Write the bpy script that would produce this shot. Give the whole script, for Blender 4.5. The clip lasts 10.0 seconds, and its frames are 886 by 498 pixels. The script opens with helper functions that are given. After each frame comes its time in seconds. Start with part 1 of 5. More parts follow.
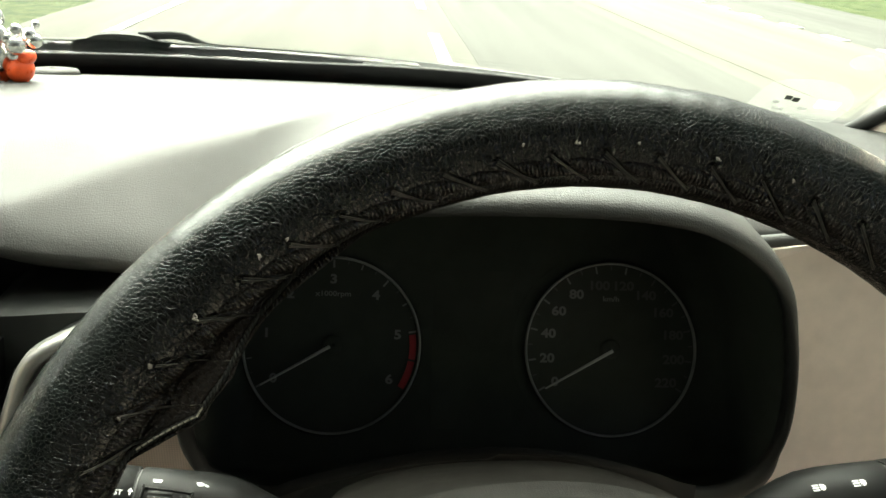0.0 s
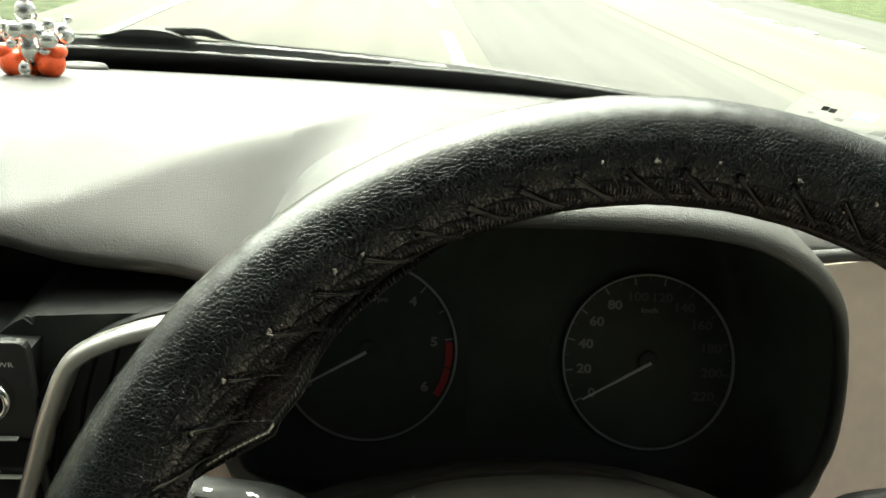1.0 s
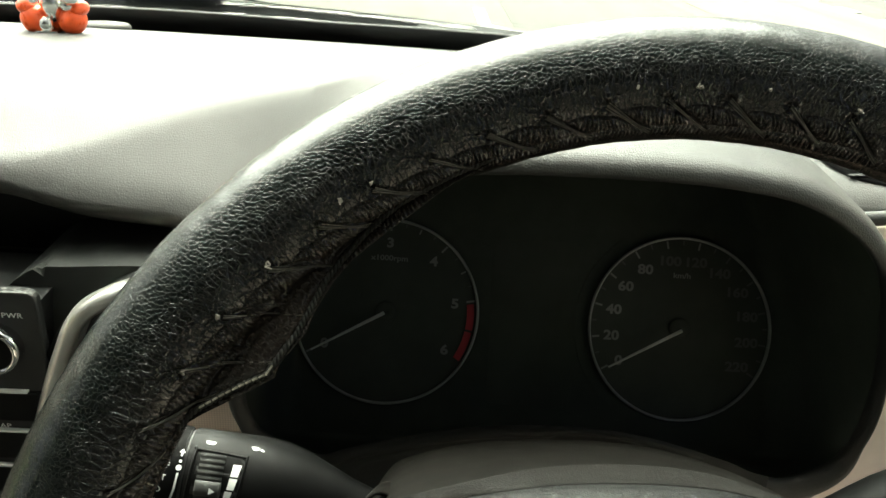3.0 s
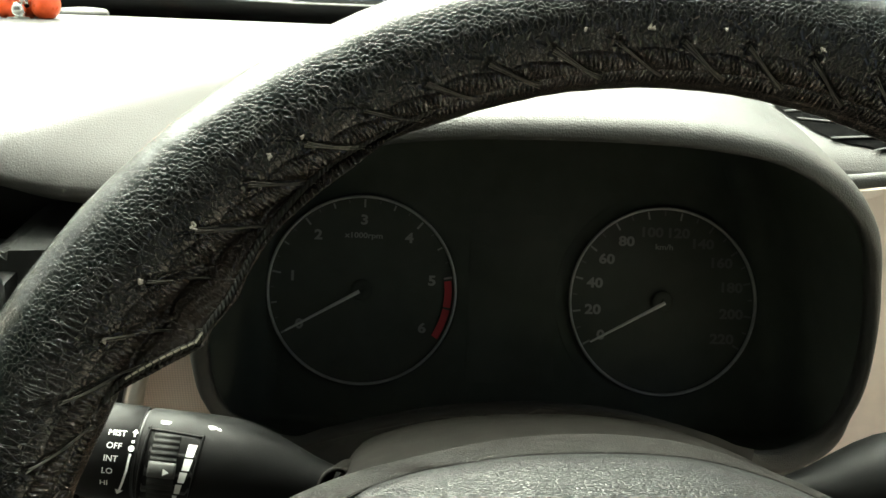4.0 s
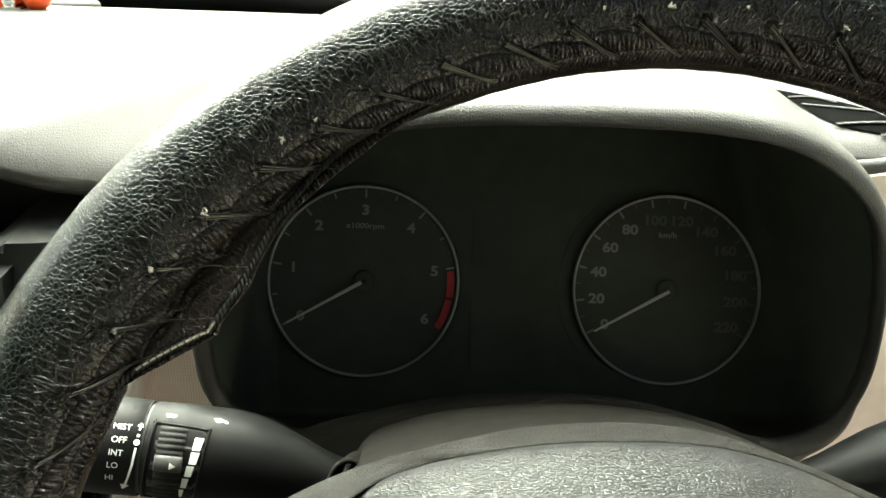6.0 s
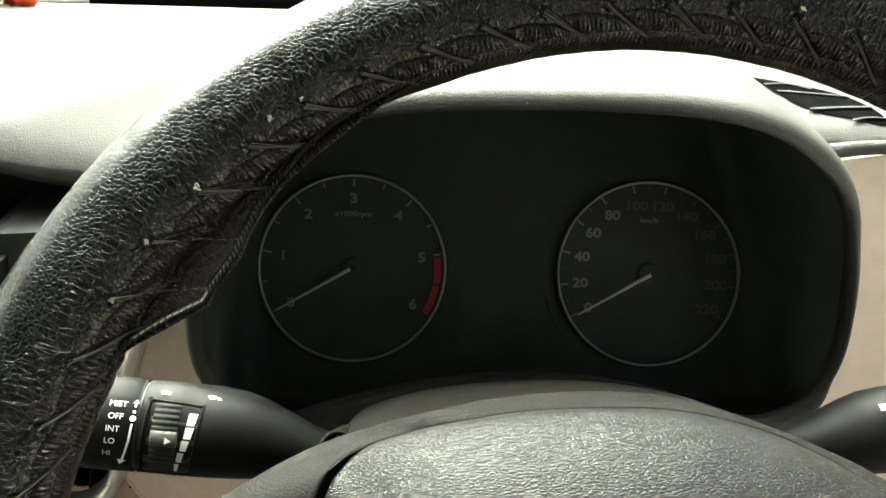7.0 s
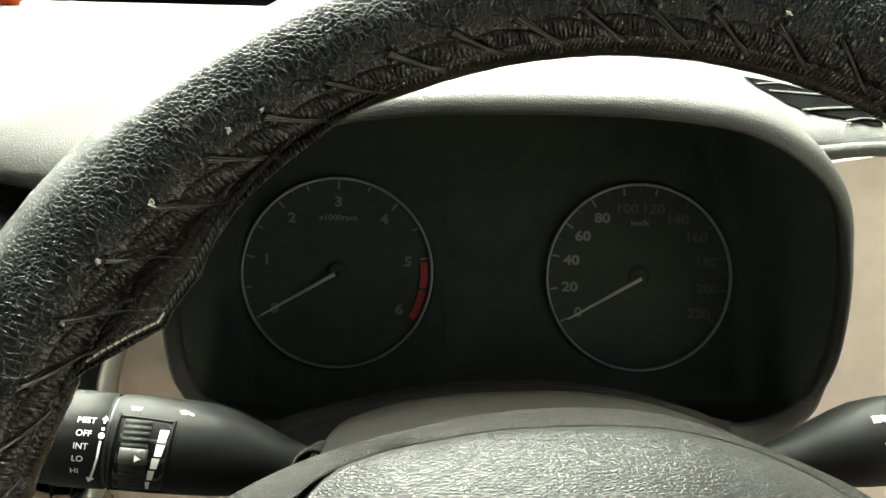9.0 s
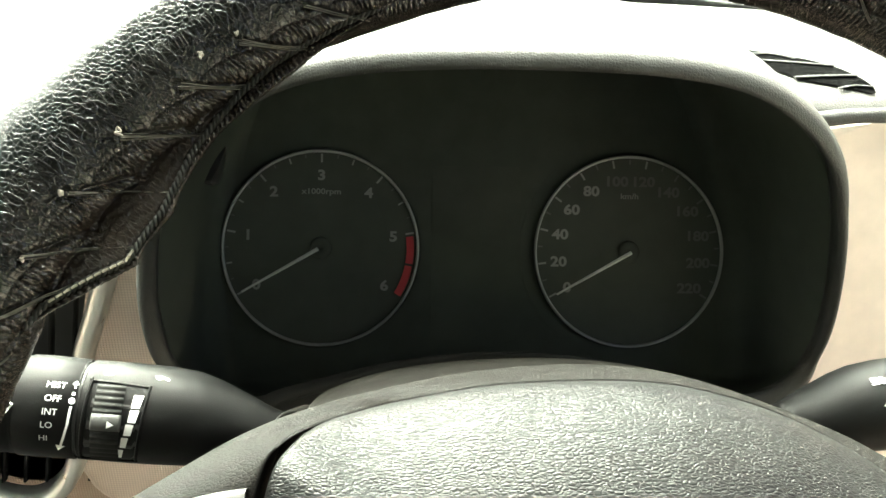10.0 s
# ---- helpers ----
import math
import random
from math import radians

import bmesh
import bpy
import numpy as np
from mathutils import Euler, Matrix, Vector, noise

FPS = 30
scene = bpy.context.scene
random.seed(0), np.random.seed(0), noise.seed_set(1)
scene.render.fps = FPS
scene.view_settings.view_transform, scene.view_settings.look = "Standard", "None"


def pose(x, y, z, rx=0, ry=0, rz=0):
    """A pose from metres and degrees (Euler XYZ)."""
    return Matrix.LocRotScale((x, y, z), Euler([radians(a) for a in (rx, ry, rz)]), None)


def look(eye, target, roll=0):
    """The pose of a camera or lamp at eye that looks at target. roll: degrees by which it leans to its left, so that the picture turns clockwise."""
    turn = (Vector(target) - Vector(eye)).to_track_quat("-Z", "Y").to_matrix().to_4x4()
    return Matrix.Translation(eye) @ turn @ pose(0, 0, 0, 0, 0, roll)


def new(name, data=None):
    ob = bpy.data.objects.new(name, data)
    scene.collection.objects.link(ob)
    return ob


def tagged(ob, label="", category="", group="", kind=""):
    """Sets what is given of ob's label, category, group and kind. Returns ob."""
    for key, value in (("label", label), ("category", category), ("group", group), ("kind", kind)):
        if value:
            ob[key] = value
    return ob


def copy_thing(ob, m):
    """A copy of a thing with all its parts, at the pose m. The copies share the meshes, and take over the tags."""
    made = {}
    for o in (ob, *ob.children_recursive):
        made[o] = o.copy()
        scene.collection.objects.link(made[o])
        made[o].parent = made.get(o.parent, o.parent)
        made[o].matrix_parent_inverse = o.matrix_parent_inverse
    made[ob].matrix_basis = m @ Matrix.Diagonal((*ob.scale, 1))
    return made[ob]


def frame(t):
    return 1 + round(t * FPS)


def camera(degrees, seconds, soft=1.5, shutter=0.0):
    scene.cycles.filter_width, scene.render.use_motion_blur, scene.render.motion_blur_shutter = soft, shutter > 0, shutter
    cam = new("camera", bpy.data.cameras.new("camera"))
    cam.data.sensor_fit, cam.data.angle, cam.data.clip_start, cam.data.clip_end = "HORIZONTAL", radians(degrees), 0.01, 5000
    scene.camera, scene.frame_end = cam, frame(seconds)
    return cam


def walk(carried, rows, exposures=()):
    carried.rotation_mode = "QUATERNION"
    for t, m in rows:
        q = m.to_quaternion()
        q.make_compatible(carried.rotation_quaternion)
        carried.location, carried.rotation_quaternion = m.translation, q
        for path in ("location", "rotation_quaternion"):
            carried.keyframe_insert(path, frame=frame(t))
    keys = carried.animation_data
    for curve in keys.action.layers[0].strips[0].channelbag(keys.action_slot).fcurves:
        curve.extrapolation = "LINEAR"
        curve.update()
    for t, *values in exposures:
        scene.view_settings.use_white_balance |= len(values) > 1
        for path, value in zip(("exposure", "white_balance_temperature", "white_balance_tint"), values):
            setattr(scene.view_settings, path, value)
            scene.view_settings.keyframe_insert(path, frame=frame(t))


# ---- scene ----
# The driver's place of a parked right-hand-drive car: x to the car's right, y ahead, z up from the road.
cam = camera(59.4, 10.0)
PATH = [
    (0.0, -0.0658, -0.4439, 1.3617, -5.47, -23.20, -2.89),
    (0.5, -0.0680, -0.4389, 1.3642, -5.26, -23.27, -3.77),
    (1.0, -0.0863, -0.4363, 1.3641, -4.92, -23.36, -3.92),
    (1.5, -0.0951, -0.4302, 1.3582, -4.04, -23.54, -4.00),
    (2.0, -0.0835, -0.4337, 1.3485, -3.48, -23.93, -3.95),
    (2.5, -0.0821, -0.4276, 1.3444, -3.07, -24.36, -3.90),
    (3.0, -0.0809, -0.4232, 1.3442, -2.80, -25.03, -4.04),
    (3.2, -0.0695, -0.4239, 1.3424, -2.75, -25.11, -3.87),
    (4.3, -0.0639, -0.4143, 1.3310, -2.71, -26.06, -2.56),
    (4.5, -0.0692, -0.4139, 1.3317, -2.84, -26.17, -2.76),
    (5.0, -0.0659, -0.4094, 1.3275, -3.01, -26.40, -2.85),
    (5.5, -0.0659, -0.4113, 1.3231, -3.27, -26.41, -2.92),
    (5.7, -0.0718, -0.4122, 1.3255, -3.21, -26.32, -2.66),
    (6.8, -0.0628, -0.4191, 1.3299, -4.00, -26.24, -2.45),
    (7.0, -0.0680, -0.4255, 1.3269, -4.13, -26.42, -2.30),
    (7.5, -0.0685, -0.4114, 1.3149, -4.52, -26.39, -1.97),
    (8.0, -0.0649, -0.4127, 1.3181, -4.59, -26.62, -2.26),
    (8.5, -0.0638, -0.4108, 1.3168, -4.45, -26.94, -1.98),
    (9.0, -0.0599, -0.4152, 1.3282, -4.23, -26.81, -2.15),
    (9.5, -0.0455, -0.4129, 1.3190, -4.14, -26.95, -1.82),
    (10.0, -0.0596, -0.4127, 1.3091, -5.43, -26.70, -2.44),
]
EXPOSURES = [(t, stops, 6600, -8) for t, stops in ((0.0, 1.38), (1.5, 1.36), (3.0, 1.55), (4.5, 2.3), (5.5, 2.5), (7.0, 2.4), (7.5, 2.95), (8.5, 2.85), (9.0, 2.6), (9.5, 3.06), (10.0, 3.24))]
walk(cam, [(t, pose(x, y, z, 90 + pitch, 0, yaw) @ pose(0, 0, 0, 0, 0, -roll)) for t, x, y, z, yaw, pitch, roll in PATH], EXPOSURES)

# ---- light: hazy bright day, the sun ahead behind thin cloud ----
world = bpy.data.worlds.new("sky")
scene.world = world
world.use_nodes = True
wn = world.node_tree.nodes
sky = wn.new("ShaderNodeTexSky")
sky.sky_type = "NISHITA"
sky.sun_disc = False
SUN_UP, SUN_ROUND = 52, -17
sky.sun_elevation, sky.sun_rotation = radians(SUN_UP), radians(SUN_ROUND)
sky.air_density, sky.dust_density, sky.ozone_density = 0.15, 9.0, 0.1
wn["Background"].inputs["Strength"].default_value = 0.15
world.node_tree.links.new(sky.outputs["Color"], wn["Background"].inputs["Color"])
sun = new("sun", bpy.data.lights.new("sun", "SUN"))
sun.data.energy, sun.data.angle, sun.data.color = 4.4, radians(75), (1.0, 0.97, 0.92)
sun.matrix_world = look((5 * math.sin(radians(SUN_ROUND)), 5 * math.cos(radians(SUN_ROUND)), 5 * math.tan(radians(SUN_UP))), (0, 0, 0))


# ---- materials ----
def shader(name, color, rough=0.5, metal=0.0, spec=0.5):
    m = bpy.data.materials.new(name)
    m.use_nodes = True
    b = m.node_tree.nodes["Principled BSDF"]
    b.inputs["Base Color"].default_value = (*color, 1)
    b.inputs["Roughness"].default_value = rough
    b.inputs["Metallic"].default_value = metal
    b.inputs["Specular IOR Level"].default_value = spec
    b.inputs["Coat Roughness"].default_value = 0.28
    return m, m.node_tree.nodes, m.node_tree.links, b


def coords(nodes, links, space, scale):
    tc = nodes.new("ShaderNodeTexCoord")
    mp = nodes.new("ShaderNodeMapping")
    mp.inputs["Scale"].default_value = scale
    links.new(tc.outputs[space], mp.inputs["Vector"])
    return mp.outputs["Vector"]


def noise_tex(nodes, links, vec, scale, detail=4.0, rough=0.55):
    n = nodes.new("ShaderNodeTexNoise")
    n.inputs["Scale"].default_value, n.inputs["Detail"].default_value, n.inputs["Roughness"].default_value = scale, detail, rough
    links.new(vec, n.inputs["Vector"])
    return n


def voronoi(nodes, links, vec, scale, feature="DISTANCE_TO_EDGE", randomness=1.0):
    v = nodes.new("ShaderNodeTexVoronoi")
    v.feature = feature
    v.inputs["Scale"].default_value, v.inputs["Randomness"].default_value = scale, randomness
    links.new(vec, v.inputs["Vector"])
    return v


def remap(nodes, links, value, a, b, c, d):
    r = nodes.new("ShaderNodeMapRange")
    for i, x in enumerate((a, b, c, d)):
        r.inputs[i + 1].default_value = x
    links.new(value, r.inputs[0])
    return r.outputs[0]


def math_node(nodes, links, op, a, b):
    n = nodes.new("ShaderNodeMath")
    n.operation = op
    for i, x in enumerate((a, b)):
        if isinstance(x, (int, float)):
            n.inputs[i].default_value = x
        else:
            links.new(x, n.inputs[i])
    return n.outputs[0]


def mix_color(nodes, links, fac, a, b):
    n = nodes.new("ShaderNodeMix")
    n.data_type = "RGBA"
    for i, x in ((6, a), (7, b)):
        if isinstance(x, tuple):
            n.inputs[i].default_value = (*x, 1)
        else:
            links.new(x, n.inputs[i])
    if isinstance(fac, (int, float)):
        n.inputs[0].default_value = fac
    else:
        links.new(fac, n.inputs[0])
    return n.outputs[2]


def bump(nodes, links, bsdf, height, distance, strength=1.0, under=None):
    n = nodes.new("ShaderNodeBump")
    n.inputs["Distance"].default_value, n.inputs["Strength"].default_value = distance, strength
    links.new(height, n.inputs["Height"])
    if under is not None:
        links.new(under.outputs["Normal"], n.inputs["Normal"])
    links.new(n.outputs["Normal"], bsdf.inputs["Normal"])
    return n


def plain(name, color, rough=0.5, metal=0.0, spec=0.5, wear=0.12, size=60.0, grain=0.0, gsize=1500.0):
    """A surface with slight patches of tone, gloss and, if asked, fine grain."""
    m, n, l, b = shader(name, color, rough, metal, spec)
    vec = coords(n, l, "Object", (1, 1, 1))
    patch = noise_tex(n, l, vec, size, 5.0)
    f = remap(n, l, patch.outputs["Fac"], 0.3, 0.7, 0.0, 1.0)
    lo, hi = tuple(c * (1 - wear) for c in color), tuple(min(1, c * (1 + wear)) for c in color)
    l.new(mix_color(n, l, f, lo, hi), b.inputs["Base Color"])
    l.new(remap(n, l, patch.outputs["Fac"], 0.3, 0.7, max(0.02, rough - 0.06), min(1, rough + 0.06)), b.inputs["Roughness"])
    if grain:
        g = noise_tex(n, l, vec, gsize, 2.0)
        bump(n, l, b, g.outputs["Fac"], grain)
    return m


def grained(name, color, rough, cell, depth, space="Object", stretch=(1, 1, 1), dust=0.0, spec=0.5, sharp=0.35, dome=False):
    """Moulded leather-grain plastic: pebbles with grooves, dust in the grain."""
    m, n, l, b = shader(name, color, rough, 0.0, spec)
    vec = coords(n, l, space, stretch)
    warp = noise_tex(n, l, vec, 0.35 / cell, 2.0)
    mixv = n.new("ShaderNodeMixRGB")
    mixv.blend_type = "LINEAR_LIGHT"
    mixv.inputs[0].default_value = cell * 0.5
    l.new(vec, mixv.inputs[1])
    l.new(warp.outputs["Color"], mixv.inputs[2])
    v = voronoi(n, l, mixv.outputs[0], 1 / cell, randomness=0.8)
    h = math_node(n, l, "POWER", remap(n, l, v.outputs["Distance"], 0.0, sharp, 0.0, 1.0), 0.6)
    if dome:
        v1 = voronoi(n, l, mixv.outputs[0], 1 / cell, "F1", 0.75)
        h = remap(n, l, v1.outputs["Distance"], 0.15, 0.75, 1.0, 0.0)
    fine = noise_tex(n, l, vec, 4 / cell, 3.0)
    big = noise_tex(n, l, vec, 25.0, 5.0)
    hh = math_node(n, l, "ADD", h, math_node(n, l, "MULTIPLY", fine.outputs["Fac"], 0.15))
    bump(n, l, b, hh, depth)
    tone = remap(n, l, big.outputs["Fac"], 0.3, 0.7, 0.0, 1.0)
    lo, hi = tuple(c * 0.88 for c in color), tuple(min(1, c * 1.12) for c in color)
    col = mix_color(n, l, tone, lo, hi)
    if dust:
        spots = noise_tex(n, l, vec, 1500.0, 3.0)
        s = remap(n, l, spots.outputs["Fac"], 0.62, 0.75, 0.0, dust)
        col = mix_color(n, l, s, col, (0.45, 0.42, 0.37))
    l.new(col, b.inputs["Base Color"])
    l.new(remap(n, l, big.outputs["Fac"], 0.3, 0.7, rough - 0.05, rough + 0.07), b.inputs["Roughness"])
    return m


def rim_leather():
    """Worn black leather in the cover's own coordinates: u runs along the rim, v round it, both in metres."""
    m, n, l, b = shader("worn_black_leather", (0.005, 0.004, 0.003), 0.36, 0.0, 0.65)
    vec = coords(n, l, "UV", (1, 1, 1))
    warp = noise_tex(n, l, vec, 260.0, 3.0)
    mixv = n.new("ShaderNodeMixRGB")
    mixv.blend_type = "LINEAR_LIGHT"
    mixv.inputs[0].default_value = 0.0006
    l.new(vec, mixv.inputs[1])
    l.new(warp.outputs["Color"], mixv.inputs[2])
    # flat pebbles with narrow grooves on the outer side
    edge1 = voronoi(n, l, mixv.outputs[0], 860.0)
    groove1 = math_node(n, l, "POWER", remap(n, l, edge1.outputs["Distance"], 0.0, 0.065, 0.0, 1.0), 1.0)
    edge1b = voronoi(n, l, mixv.outputs[0], 1900.0)
    groove1b = remap(n, l, edge1b.outputs["Distance"], 0.0, 0.07, 0.0, 1.0)
    h1 = math_node(n, l, "ADD", groove1, math_node(n, l, "MULTIPLY", groove1b, 0.10))
    # long creases across the rim on the driver's side
    mp = n.new("ShaderNodeMapping")
    mp.inputs["Scale"].default_value = (660.0, 250.0, 1.0)
    mp.inputs["Rotation"].default_value = (0, 0, 0.12)
    l.new(mixv.outputs[0], mp.inputs["Vector"])
    v2 = voronoi(n, l, mp.outputs["Vector"], 1.0)
    h2 = math_node(n, l, "ADD", remap(n, l, v2.outputs["Distance"], 0.0, 0.075, 0.0, 1.1), math_node(n, l, "MULTIPLY", groove1, 0.22))
    sep = n.new("ShaderNodeSeparateXYZ")
    l.new(vec, sep.inputs[0])
    crease = remap(n, l, sep.outputs["Y"], 0.0260, 0.0330, 0.0, 1.0)
    mh = n.new("ShaderNodeMix")
    l.new(crease, mh.inputs[0])
    l.new(h1, mh.inputs[2])
    l.new(h2, mh.inputs[3])
    fine = noise_tex(n, l, vec, 2600.0, 2.0)
    patch = noise_tex(n, l, vec, 70.0, 5.0)
    fade = remap(n, l, patch.outputs["Fac"], 0.35, 0.65, 0.85, 1.0)
    h = math_node(n, l, "ADD", math_node(n, l, "MULTIPLY", mh.outputs[0], fade), math_node(n, l, "MULTIPLY", fine.outputs["Fac"], 0.02))
    depth = math_node(n, l, "MULTIPLY", remap(n, l, sep.outputs["Y"], 0.004, 0.020, 0.27, 0.33), remap(n, l, sep.outputs["Y"], 0.026, 0.032, 1.0, 3.3))
    bump(n, l, b, math_node(n, l, "MULTIPLY", h, depth), 0.00013)
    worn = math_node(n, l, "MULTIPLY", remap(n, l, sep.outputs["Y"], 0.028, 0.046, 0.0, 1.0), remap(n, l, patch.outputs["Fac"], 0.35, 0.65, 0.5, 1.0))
    # green-black outside, brown wear inside, lightened at the gathers to read brighter
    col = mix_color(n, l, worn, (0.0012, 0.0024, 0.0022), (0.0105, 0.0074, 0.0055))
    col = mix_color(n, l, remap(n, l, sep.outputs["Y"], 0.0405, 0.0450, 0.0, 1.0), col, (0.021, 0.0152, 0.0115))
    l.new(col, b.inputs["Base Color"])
    l.new(math_node(n, l, "ADD", remap(n, l, patch.outputs["Fac"], 0.3, 0.7, 0.20, 0.23), math_node(n, l, "MULTIPLY", worn, 0.02)), b.inputs["Roughness"])
    return m


def knit_panel(name, color):
    """Beige plastic with a fine pressed weave, coloured darker in its dips."""
    m, n, l, b = shader(name, color, 0.6)
    vec = coords(n, l, "Object", (1, 1, 1))
    v = voronoi(n, l, vec, 640.0, "F1", 0.0)
    h = remap(n, l, v.outputs["Distance"], 0.1, 0.6, 1.0, 0.0)
    bump(n, l, b, h, 0.0003)
    big = noise_tex(n, l, vec, 30.0, 4.0)
    base = mix_color(n, l, big.outputs["Fac"], tuple(c * 0.9 for c in color), tuple(min(1, c * 1.1) for c in color))
    l.new(mix_color(n, l, remap(n, l, v.outputs["Distance"], 0.25, 0.65, 0.0, 0.6), base, tuple(c * 0.55 for c in color)), b.inputs["Base Color"])
    return m


def asphalt(name, color):
    m, n, l, b = shader(name, color, 0.9)
    vec = coords(n, l, "Object", (1, 1, 1))
    fine = noise_tex(n, l, vec, 160.0, 4.0, 0.7)
    streak = noise_tex(n, l, coords(n, l, "Object", (1.2, 0.06, 1)), 1.6, 5.0)
    f = math_node(n, l, "ADD", math_node(n, l, "MULTIPLY", fine.outputs["Fac"], 0.5), math_node(n, l, "MULTIPLY", streak.outputs["Fac"], 0.9))
    l.new(mix_color(n, l, remap(n, l, f, 0.4, 1.0, 0.0, 1.0), tuple(c * 0.7 for c in color), tuple(c * 1.3 for c in color)), b.inputs["Base Color"])
    bump(n, l, b, fine.outputs["Fac"], 0.004)
    return m


def grass_mat():
    m, n, l, b = shader("grass", (0.09, 0.13, 0.03), 0.9)
    vec = coords(n, l, "Object", (1, 1, 1))
    a = noise_tex(n, l, vec, 3.0, 8.0, 0.7)
    c = mix_color(n, l, remap(n, l, a.outputs["Fac"], 0.35, 0.65, 0.0, 1.0), (0.05, 0.09, 0.02), (0.16, 0.19, 0.06))
    l.new(c, b.inputs["Base Color"])
    bump(n, l, b, noise_tex(n, l, vec, 40.0, 6.0, 0.8).outputs["Fac"], 0.05)
    return m


def thin_film(name, color, cover):
    """A sheer film: part paper, part clear."""
    m, n, l, b = shader(name, color, 0.7)
    t = n.new("ShaderNodeBsdfTranslucent")
    t.inputs["Color"].default_value = (*color, 1)
    clear = n.new("ShaderNodeBsdfTransparent")
    mx = n.new("ShaderNodeMixShader")
    mx.inputs[0].default_value = cover
    l.new(clear.outputs[0], mx.inputs[1])
    l.new(t.outputs[0], mx.inputs[2])
    l.new(mx.outputs[0], n["Material Output"].inputs["Surface"])
    return m


def clear_glass():
    m, n, l, b = shader("windscreen_glass", (0.93, 0.97, 0.95), 0.0)
    b.inputs["Transmission Weight"].default_value = 1.0
    b.inputs["IOR"].default_value = 1.5
    return m


LEATHER = rim_leather()
PAD = grained("airbag_grain", (0.0054, 0.0055, 0.0057), 0.36, 0.00085, 0.00014, dust=0.02, spec=0.38, stretch=(0.45, 1, 1.0), sharp=0.30)
HUB_SHELL = grained("hub_shell_dusty", (0.0054, 0.0047, 0.0038), 0.62, 0.0009, 0.00008, dust=0.10, spec=0.15, stretch=(0.6, 1, 1))
SHROUD = plain("column_dusty", (0.0036, 0.0030, 0.0022), 0.7, spec=0.1, grain=0.0001)
DASH = grained("dash_grain", (0.0555, 0.0548, 0.0525), 0.55, 0.0015, 0.00010, spec=0.3)
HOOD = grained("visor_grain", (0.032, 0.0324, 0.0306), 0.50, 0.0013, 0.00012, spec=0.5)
VISOR_FOOT_SHADE = plain("visor_foot_shade", (0.0085, 0.0088, 0.0082), 0.55, spec=0.3, grain=0.00006)
DIAL = plain("dial_black", (0.064, 0.0735, 0.0615), 0.8, spec=0.12, wear=0.12)
DIAL_DISH = plain("dial_dish_black", (0.062, 0.0705, 0.059), 0.65, spec=0.2, wear=0.12)
LCD = plain("display_smoked", (0.064, 0.0725, 0.0605), 0.78, spec=0.13, wear=0.25, size=20.0)
PRINT = plain("dial_print_grey", (0.26, 0.27, 0.26), 0.6)
PRINT_DIM = plain("dial_print_dim", (0.105, 0.110, 0.104), 0.6)
RED = plain("dial_print_red", (0.42, 0.03, 0.04), 0.55)
NEEDLE = plain("needle_white", (0.55, 0.56, 0.55), 0.5)
RING = plain("satin_ring", (0.42, 0.43, 0.42), 0.5, 0.4)
SILVER = plain("satin_silver", (0.62, 0.61, 0.58), 0.32, 0.9, wear=0.06)
TRIM = plain("trim_satin", (0.16, 0.157, 0.150), 0.42, 0.7, wear=0.06)
CHROME = plain("chrome", (0.8, 0.8, 0.78), 0.12, 1.0, wear=0.04)
BLACK = plain("black_plastic", (0.012, 0.012, 0.012), 0.4)
BLACK_SATIN = plain("stalk_plastic", (0.0042, 0.0042, 0.0041), 0.5, spec=0.14, grain=0.00004, gsize=2600.0)
SURROUND = plain("surround_charcoal", (0.022, 0.0225, 0.0215), 0.7, spec=0.2, grain=0.00006)
GREY_PANEL = plain("charcoal_panel", (0.045, 0.046, 0.044), 0.5, grain=0.00006)
BEIGE = plain("beige_panel", (0.86, 0.74, 0.65), 0.6, wear=0.06, grain=0.00008)
# One weave in two tones: lighter on the fascia strip, darker on the knee panel
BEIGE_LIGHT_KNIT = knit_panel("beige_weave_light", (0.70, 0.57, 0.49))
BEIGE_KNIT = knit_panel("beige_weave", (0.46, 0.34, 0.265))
WHITE_INK = plain("white_ink", (0.8, 0.8, 0.78), 0.6, wear=0.05)
THREAD = plain("grey_thread", (0.115, 0.108, 0.094), 0.75, wear=0.3, size=900.0)
THREAD_DARK = plain("black_cord", (0.016, 0.015, 0.013), 0.7, wear=0.3, size=900.0)
STITCH = plain("stitch_thread", (0.40, 0.36, 0.30), 0.8, wear=0.3, size=900.0)
LINT = plain("white_lint", (0.26, 0.23, 0.20), 0.9, wear=0.3, size=900.0)
VENT_SHADE = plain("vent_shade_black", (0.004, 0.004, 0.004), 0.95, spec=0.0)
RUBBER = plain("black_rubber", (0.01, 0.01, 0.01), 0.55)
COWL = plain("cowl_plastic", (0.0075, 0.0085, 0.0080), 0.6, grain=0.0002, gsize=600.0)
LINING = plain("roof_cloth", (0.07, 0.068, 0.063), 0.9, wear=0.06, grain=0.0002)
IDOL_SILVER = plain("idol_silver", (0.95, 0.94, 0.88), 0.20, 1.0, wear=0.1, size=200.0)
IDOL_RED = plain("idol_orange_red", (0.75, 0.09, 0.02), 0.3, wear=0.15, size=90.0)
STICKER_GREEN = thin_film("sticker_green", (0.25, 0.48, 0.36), 0.5)
FILM = thin_film("sticker_film", (0.17, 0.18, 0.165), 0.35)
STICKER_FADED = thin_film("sticker_faded_print", (0.10, 0.10, 0.10), 0.35)
STICKER_DARK = plain("sticker_dark", (0.09, 0.09, 0.09), 0.6)
BODY_WHITE = plain("car_white_paint", (0.75, 0.76, 0.75), 0.25, wear=0.03)
